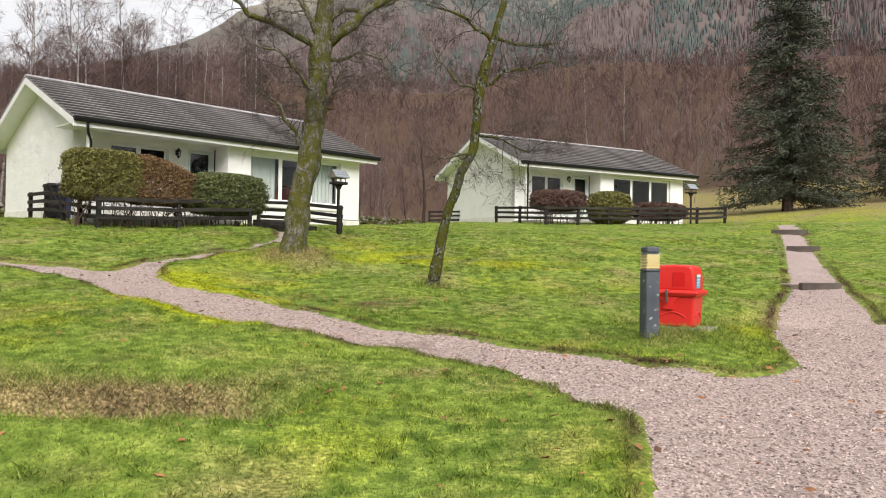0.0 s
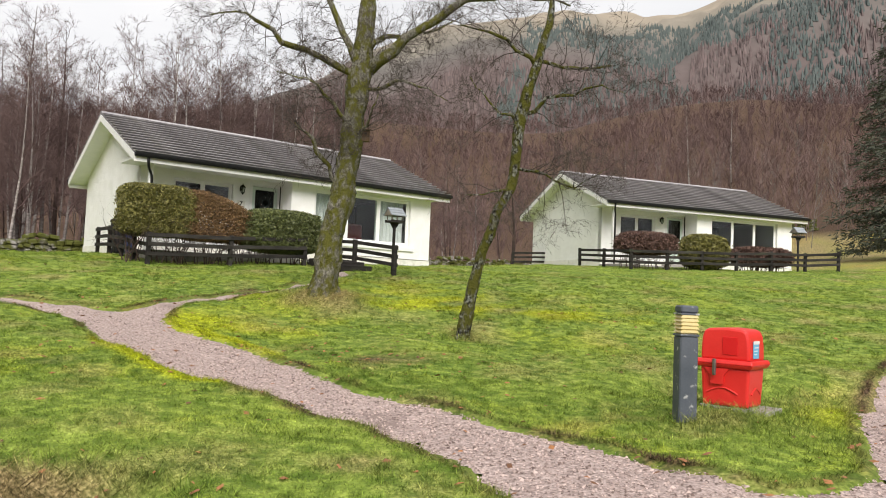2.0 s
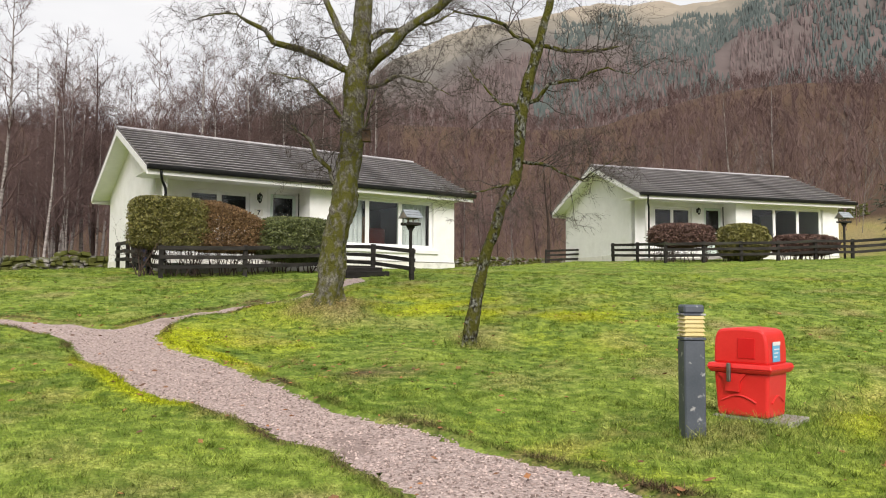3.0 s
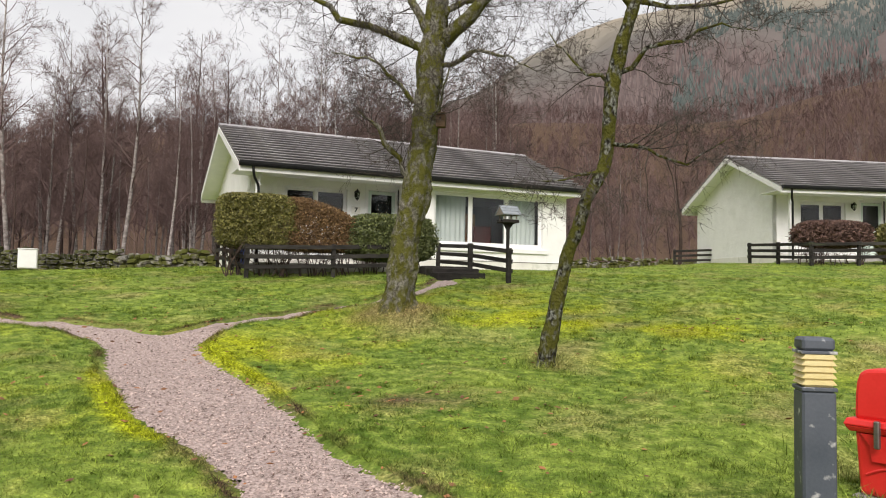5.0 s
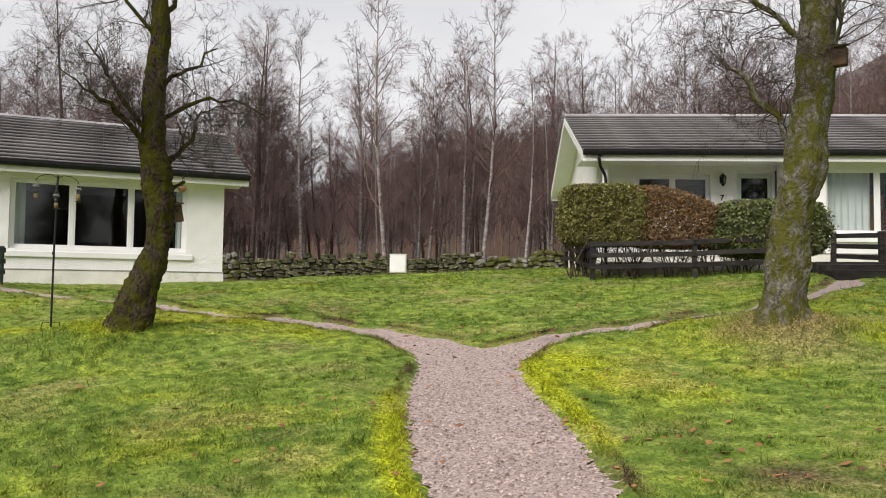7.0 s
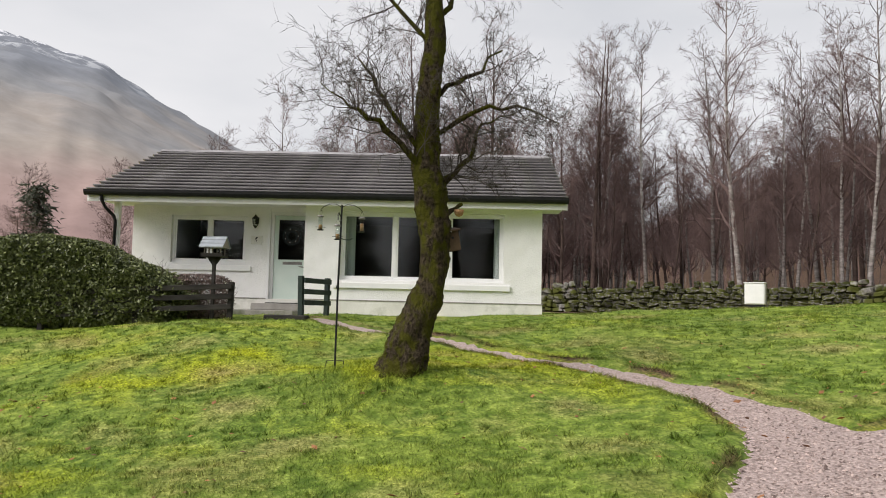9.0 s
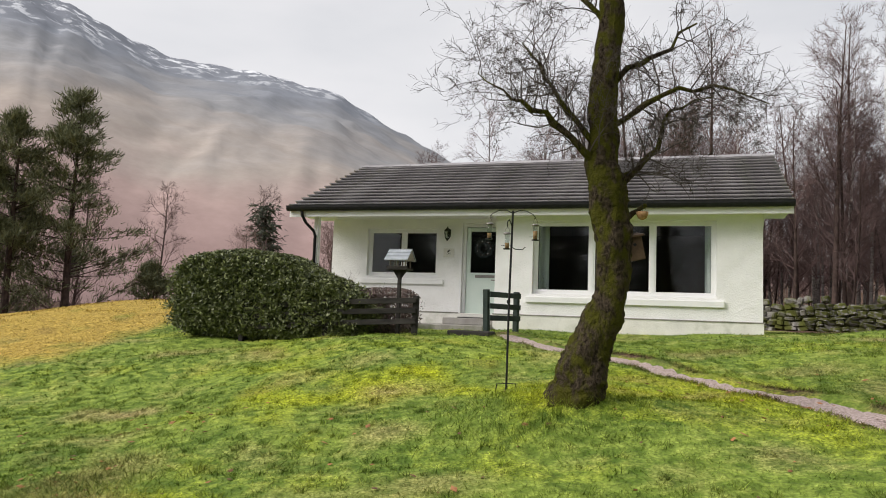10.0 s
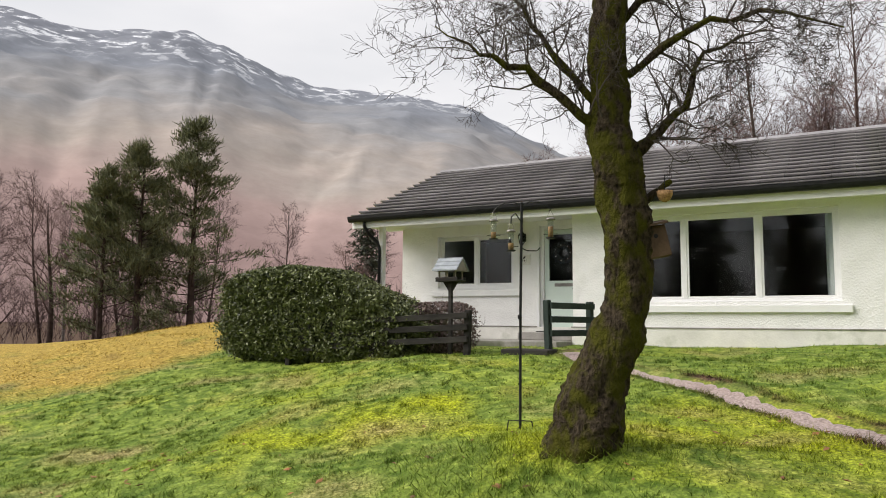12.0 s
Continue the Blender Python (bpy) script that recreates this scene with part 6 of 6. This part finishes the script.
# ---- porch fittings ----
def lantern(m):
    t = thing("wall_lantern", m, "black metal wall lantern in the porch", "lantern", "porch lanterns")
    part("backplate", Geo().box(-0.04, 0.04, -0.012, 0, -0.06, 0.1, 0.004), M["black"], t)
    part("arm", Geo().tube([(0, -0.01, 0.03), (0, -0.06, 0.12), (0, -0.11, 0.12), (0, -0.12, 0.09)], 0.008, 6), M["black"], t)
    part("roof", Geo().lathe([(0.085, 0.05), (0.06, 0.085), (0.02, 0.12), (0.008, 0.15)], 6, (0, -0.12, 0)), M["black"], t)
    part("glass", Geo().lathe([(0.05, -0.1), (0.072, 0.05)], 6, (0, -0.12, 0)), M["glass"], t)
    for k in range(6):
        a = k * math.pi / 3
        part("bar", Geo().tube([(0.05 * math.cos(a), -0.12 + 0.05 * math.sin(a), -0.1), (0.073 * math.cos(a), -0.12 + 0.073 * math.sin(a), 0.05)], 0.006, 4), M["black"], t)
    part("foot", Geo().lathe([(0.01, -0.16), (0.03, -0.13), (0.055, -0.1)], 6, (0, -0.12, 0)), M["black"], t)


def plate(m, number):
    t = thing("number_plate", m, "cream house number plate in the porch", "number plate", "house number plates")
    part("plate", Geo().box(-0.12, 0.12, -0.015, 0, -0.1, 0.1, 0.004), M["plinth"], t)
    part("frame", Geo().box(-0.125, 0.125, -0.018, -0.002, -0.105, -0.095, 0.002).box(-0.125, 0.125, -0.018, -0.002, 0.095, 0.105, 0.002), M["white"], t)
    o = new("digit", text_mesh("digit", number, 0.17, M["black"]))
    o.parent = t
    o.matrix_local = pose(0, -0.02, 0, 90, 0, 0)
    tagged(o, "black painted digit " + number)


def wreath(m):
    rng = random.Random(4)
    t = thing("wreath", m, "dark evergreen wreath hung on the door glass", "wreath", "door wreaths")
    lv = Geo()
    for i in range(900):
        a, b = rng.uniform(0, 6.283), rng.uniform(0, 6.283)
        r = 0.15 + 0.05 * math.cos(b)
        p = Vector((r * math.cos(a), -0.04 + 0.04 * math.sin(b), r * math.sin(a)))
        d = Vector((rng.uniform(-1, 1), rng.uniform(-1, 0.4), rng.uniform(-1, 1))).normalized() * 0.045
        s = d.cross(Vector((rng.uniform(-1, 1), rng.uniform(-1, 1), rng.uniform(-1, 1)))).normalized() * 0.01
        lv.add([tuple(p - s), tuple(p + s), tuple(p + d)], [(0, 1, 2)])
    part("foliage", lv, M["wreath_dark"], t)
    part("ring", Geo().tube([(0.15 * math.cos(i * 0.5236), -0.03, 0.15 * math.sin(i * 0.5236)) for i in range(13)], 0.02, 6), M["brown_bark"], t)
    for k in range(7):
        a = k * 0.9
        part("berry", Geo().lathe([(0.004, -0.012), (0.012, 0), (0.004, 0.012)], 6, (0.15 * math.cos(a), -0.085, 0.15 * math.sin(a))), M["label_white"], t)


for key, number in (("6", "6"), ("7", "7"), ("8", "")):
    h = house_pose(key)
    lantern(h @ pose(3.27, RECESS - 0.001, 1.96))
    if number:
        plate(h @ pose(3.28, RECESS - 0.001, 1.55), number)
        wreath(h @ pose(4.05, RECESS + 0.083, 1.66))


# ---- grass, loose stones, fallen leaves ----
def scatter(name, P, mat, label, category, w, h, seed, lean=0.6, extra=True):
    """Single blades standing on the points P, of widths w and heights h."""
    r = np.random.RandomState(seed)
    n = len(P)
    a = r.uniform(0, 6.283, n)
    side = np.stack([np.cos(a), np.sin(a), 0 * a], -1) * (w / 2)[:, None]
    b = r.uniform(0, 6.283, n)
    tip = P + np.stack([np.cos(b) * h * lean * r.rand(n), np.sin(b) * h * lean * r.rand(n), h], -1)
    V = np.stack([P - side, P + side, tip], 1).reshape(-1, 3)
    me = bpy.data.meshes.new(name)
    me.from_pydata(V.tolist(), [], np.arange(n * 3).reshape(-1, 3).tolist())
    if extra:
        set_fields(me, np.repeat(P, 3, axis=0))
    me.materials.append(mat)
    return tagged(new(name, me), label, category, kind="stuff")


def sow(n, seed, x0, x1, y0, y1, keep):
    r = np.random.RandomState(seed)
    x, y = r.uniform(x0, x1, n), r.uniform(y0, y1, n)
    ok = keep(x, y, r.rand(n))
    x, y = x[ok], y[ok]
    return np.stack([x, y, ground_at(x, y) - 0.006], -1)


def off_house(x, y):
    ok = np.ones(np.shape(x), bool)
    for key in "678":
        q = house_pose(key).inverted()
        u = q[0][0] * x + q[0][1] * y + q[0][3]
        v = q[1][0] * x + q[1][1] * y + q[1][3]
        ok &= ~((u > 0.45) & (u < 9.5) & (v > 0.41) & (v < 7)) & ~((u > 0.4) & (u < 4.5) & (v > -0.35) & (v < 7))
    return ok


def lawn(x, y, q):
    return (way_distance(x, y) > 0.015 + 0.05 * waves(x, y, 5, 1)) & off_house(x, y)


def clumpy(x, y, q):
    return lawn(x, y, q) & (q < 0.5 + 0.42 * waves(x, y, 1.6, 6) + 0.25 * waves(x, y, 4.2, 2))


r = np.random.RandomState(5)
near = sow(300000, 1, -11, 6, 2.2, 13, lawn)
scatter("grass", near, M["blade"], "short wet lawn grass", "grass", r.uniform(0.005, 0.011, len(near)), r.uniform(0.008, 0.03, len(near)), 2, 1.6)
front = sow(200000, 21, -6.5, 5, 2.2, 9.5, lawn)
scatter("grass_front", front, M["blade"], "fine upright lawn grass beside the gravel", "grass", r.uniform(0.003, 0.006, len(front)), r.uniform(0.015, 0.045, len(front)), 22, 1.2)
mid = sow(300000, 3, -22, 13, -3, 31, lambda x, y, q: lawn(x, y, q) & ~((x > -11) & (x < 6) & (y < 13)))
scatter("grass_mid", mid, M["blade"], "short lawn grass on the slope", "grass", r.uniform(0.012, 0.024, len(mid)), r.uniform(0.012, 0.04, len(mid)), 4, 1.6)
seat = sow(27000, 5, -14, 9, 1.5, 22, clumpy)
k = np.repeat(np.arange(len(seat)), 24)
ang, rad = r.uniform(0, 6.283, len(k)), 0.055 * np.sqrt(r.rand(len(k)))
tx, ty = seat[k, 0] + rad * np.cos(ang), seat[k, 1] + rad * np.sin(ang)
ok = lawn(tx, ty, 0)
tx, ty, tk = tx[ok], ty[ok], k[ok]
tuft = np.stack([tx, ty, ground_at(tx, ty) - 0.006], -1)
grown = r.uniform(0.018, 0.06, len(seat))
scatter("grass_tufts", tuft, M["blade"], "longer uneven tufts of grass", "grass", r.uniform(0.006, 0.011, len(tuft)), grown[tk] * r.uniform(0.6, 1.3, len(tuft)), 6, 1.7)


def wild(x, y, q):
    m, d, yl, li = fields(x, y)
    feet = np.exp(-((x + 2.62) ** 2 + (y - 13.95) ** 2) / 0.5) + np.exp(-((x + 0.15) ** 2 + (y - 12.35) ** 2) / 0.08)
    feet = feet + 0.7 * np.exp(-((x - 2.24) ** 2 + (y - 8.1) ** 2) / 0.06) + 0.7 * np.exp(-((x - 2.9) ** 2 + (y - 8.4) ** 2) / 0.25) + 0.45 * np.exp(-((x + 8.2) ** 2 + (y - 8.75) ** 2) / 0.5)
    hollow = np.exp(-((y - 5.3) / 0.5) ** 2) * smooth(-0.7, -1.4, x) * smooth(-9, -5, x)
    run = 0.7 * np.exp(-((y - 9.9 - 0.28 * (x - 3)) / 0.4) ** 2) * smooth(1.6, 3.0, x)
    return lawn(x, y, q) & (q < np.maximum(np.maximum(feet, hollow), run))


long_ = sow(500000, 7, -9, 8, 4, 15, wild)
scatter("long_grass", long_, M["blade"], "long tangled pale grass in hollows and round trunks", "grass", r.uniform(0.005, 0.009, len(long_)), r.uniform(0.04, 0.14, len(long_)), 8, 2.0)
edge = sow(900000, 9, -12, 9, 2, 16, lambda x, y, q: lawn(x, y, q) & (way_distance(x, y) < 0.11))
scatter("grass_edge", edge, M["blade"], "ragged grass edge overhanging the path", "grass", r.uniform(0.005, 0.01, len(edge)), r.uniform(0.02, 0.06, len(edge)), 10, 1.9)

# loose stones
r = np.random.RandomState(12)
n = 520000
x, y = r.uniform(-8, 9, n), r.uniform(1.0, 15, n)
d = way_distance(x, y)
dens = np.clip(1.5 - 0.11 * np.hypot(x - 1.2, y - 5), 0.12, 1)
ok = (d < 0.02) & (r.rand(n) < dens * 0.62)
x, y = x[ok], y[ok]
n = len(x)
z = ground_at(x, y) - 0.033 + 0.008 * waves(x, y, 5, 2)
s = r.uniform(0.004, 0.0125, n) * (1 + 0.5 * (r.rand(n) < 0.1))
P = np.stack([x, y, z], -1)
corner = np.array([(1, 0, 0), (-1, 0, 0), (0, 1, 0), (0, -1, 0), (0, 0, 0.75)], float)
V = P[:, None, :] + (corner[None] + r.uniform(-0.35, 0.35, (n, 5, 3))) * s[:, None, None]
a = r.uniform(0, 6.283, n)
rel = V - P[:, None, :]
V[:, :, 0] = P[:, 0:1] + rel[:, :, 0] * np.cos(a)[:, None] - rel[:, :, 1] * np.sin(a)[:, None]
V[:, :, 1] = P[:, 1:2] + rel[:, :, 0] * np.sin(a)[:, None] + rel[:, :, 1] * np.cos(a)[:, None]
k = (np.arange(n) * 5)[:, None]
F = np.concatenate([k + np.array(f)[None] for f in ((0, 2, 4), (2, 1, 4), (1, 3, 4), (3, 0, 4))], 0)
me = bpy.data.meshes.new("loose_gravel")
me.from_pydata(V.reshape(-1, 3).tolist(), [], F.tolist())
me.materials.append(M["pebble"])
tagged(new("loose_gravel", me), "loose pinkish gravel chips on the path", "gravel", kind="stuff")

# fallen leaves
r = np.random.RandomState(15)
n = 5200
x, y = r.uniform(-10, 6, n), r.uniform(2, 16, n)
q = np.exp(-((x + 1.05) ** 2 / 1.6 + (y - 10.4) ** 2 / 0.5)) + 0.5 * np.exp(-(np.abs(way_distance(x, y)) / 0.12) ** 2) + 0.12 + 0.35 * np.exp(-((y - 5.2) / 0.6) ** 2) * (x < -0.5)
ok = r.rand(n) < q
x, y = x[ok], y[ok]
n = len(x)
P = np.stack([x, y, ground_at(x, y) + r.uniform(0.0, 0.03, n)], -1)
a, tilt = r.uniform(0, 6.283, n), r.uniform(-0.4, 0.4, n)
s = r.uniform(0.015, 0.045, n)[:, None]
u = np.stack([np.cos(a), np.sin(a), tilt], -1) * s
v = np.stack([-np.sin(a), np.cos(a), r.uniform(-0.5, 0.5, n)], -1) * s * 0.6
V = np.stack([P - u, P - v, P + u, P + v, P + 0.1 * u + np.array([0, 0, 0.008])], 1).reshape(-1, 3)
k = (np.arange(n) * 5)[:, None]
F = np.concatenate([k + np.array(f)[None] for f in ((0, 1, 4), (1, 2, 4), (2, 3, 4), (3, 0, 4))], 0)
me = bpy.data.meshes.new("fallen_leaves")
me.from_pydata(V.tolist(), [], F.tolist())
M["leaf_litter"] = leafy("fallen_leaf_colours", (0.11, 0.05, 0.025), (0.4, 0.17, 0.06), 0.7)
me.materials.append(M["leaf_litter"])
tagged(new("fallen_leaves", me), "scattered brown and orange fallen leaves", "leaves", kind="stuff")


# ---- dry stone wall, its nearest stones as separate pieces ----
def stone_mesh(seed):
    rr = random.Random(seed)
    bm = bmesh.new()
    bmesh.ops.create_cube(bm, size=1)
    bmesh.ops.bevel(bm, geom=bm.edges[:], offset=0.2, segments=1, affect="EDGES")
    for vv in bm.verts:
        vv.co += Vector((rr.uniform(-0.1, 0.1), rr.uniform(-0.1, 0.1), rr.uniform(-0.1, 0.1)))
    m = bpy.data.meshes.new("stone")
    bm.to_mesh(m)
    bm.free()
    m.materials.append(M["stone"])
    return m


STONES = [stone_mesh(i) for i in range(7)]
WALL = [(-38, 4), (-30, 17), (-24.2, 24.6), (-18, 31.5), (-4, 50.5), (8, 64), (24, 72)]
dyke = thing("dry_stone_wall", pose(-24.2, 24.6, gz(-24.2, 24.6)), "low mossy dry stone wall at the edge of the wood", "stone wall", kind="structure")
origin = Vector((-24.2, 24.6, gz(-24.2, 24.6)))
core, rest = Geo(), Geo()
rr = random.Random(21)
laid = []
for (ax, ay), (bx_, by_) in zip(WALL, WALL[1:]):
    ln = math.hypot(bx_ - ax, by_ - ay)
    ux, uy = (bx_ - ax) / ln, (by_ - ay) / ln
    tr = math.degrees(math.atan2(uy, ux))
    n = int(ln / 1.0)
    for i in range(n):
        x, y = ax + ux * (i + 0.5) * ln / n, ay + uy * (i + 0.5) * ln / n
        m = Matrix.Translation(-origin) @ pose(x, y, gz(x, y), 0, 0, tr)
        core.box(-ln / n / 2, ln / n / 2, -0.2, 0.2, -0.3, 0.85 + rr.uniform(-0.1, 0.05), 0.03, m)
    z = 0.0
    while z < 1.0:
        h = rr.uniform(0.11, 0.26)
        s = 0.0
        while s < ln:
            w = rr.uniform(0.18, 0.5)
            if not (z > 0.8 and rr.random() < 0.35):
                x, y = ax + ux * (s + w / 2) + uy * 0.19, ay + uy * (s + w / 2) - ux * 0.19
                g0 = gz(x, y)
                m = pose(x, y, g0 + z + h / 2 + rr.uniform(-0.05, 0.05), rr.uniform(-10, 10), rr.uniform(-16, 16), tr + rr.uniform(-12, 12)) @ Matrix.Diagonal((w * 0.96, rr.uniform(0.2, 0.34), h * 0.96, 1))
                laid.append((m, x, y))
            s += w
        z += h
part("core", core, M["stone"], dyke, "packed rubble inside the wall")
pieces = 0
for m, x, y in laid:
    me = STONES[rr.randrange(7)]
    if -27.5 < x < -21.5 and pieces < 290:
        o = new("stone", me)
        o.parent = dyke
        o.matrix_local = Matrix.Translation(-origin) @ m
        pieces += 1
    else:
        q = Matrix.Translation(-origin) @ m
        rest.add([tuple(q @ v.co) for v in me.vertices], [tuple(p.vertices) for p in me.polygons])
o = part("stones", rest, M["stone"], dyke, "mossy grey stones laid dry")
tagged(o, kind="stuff")
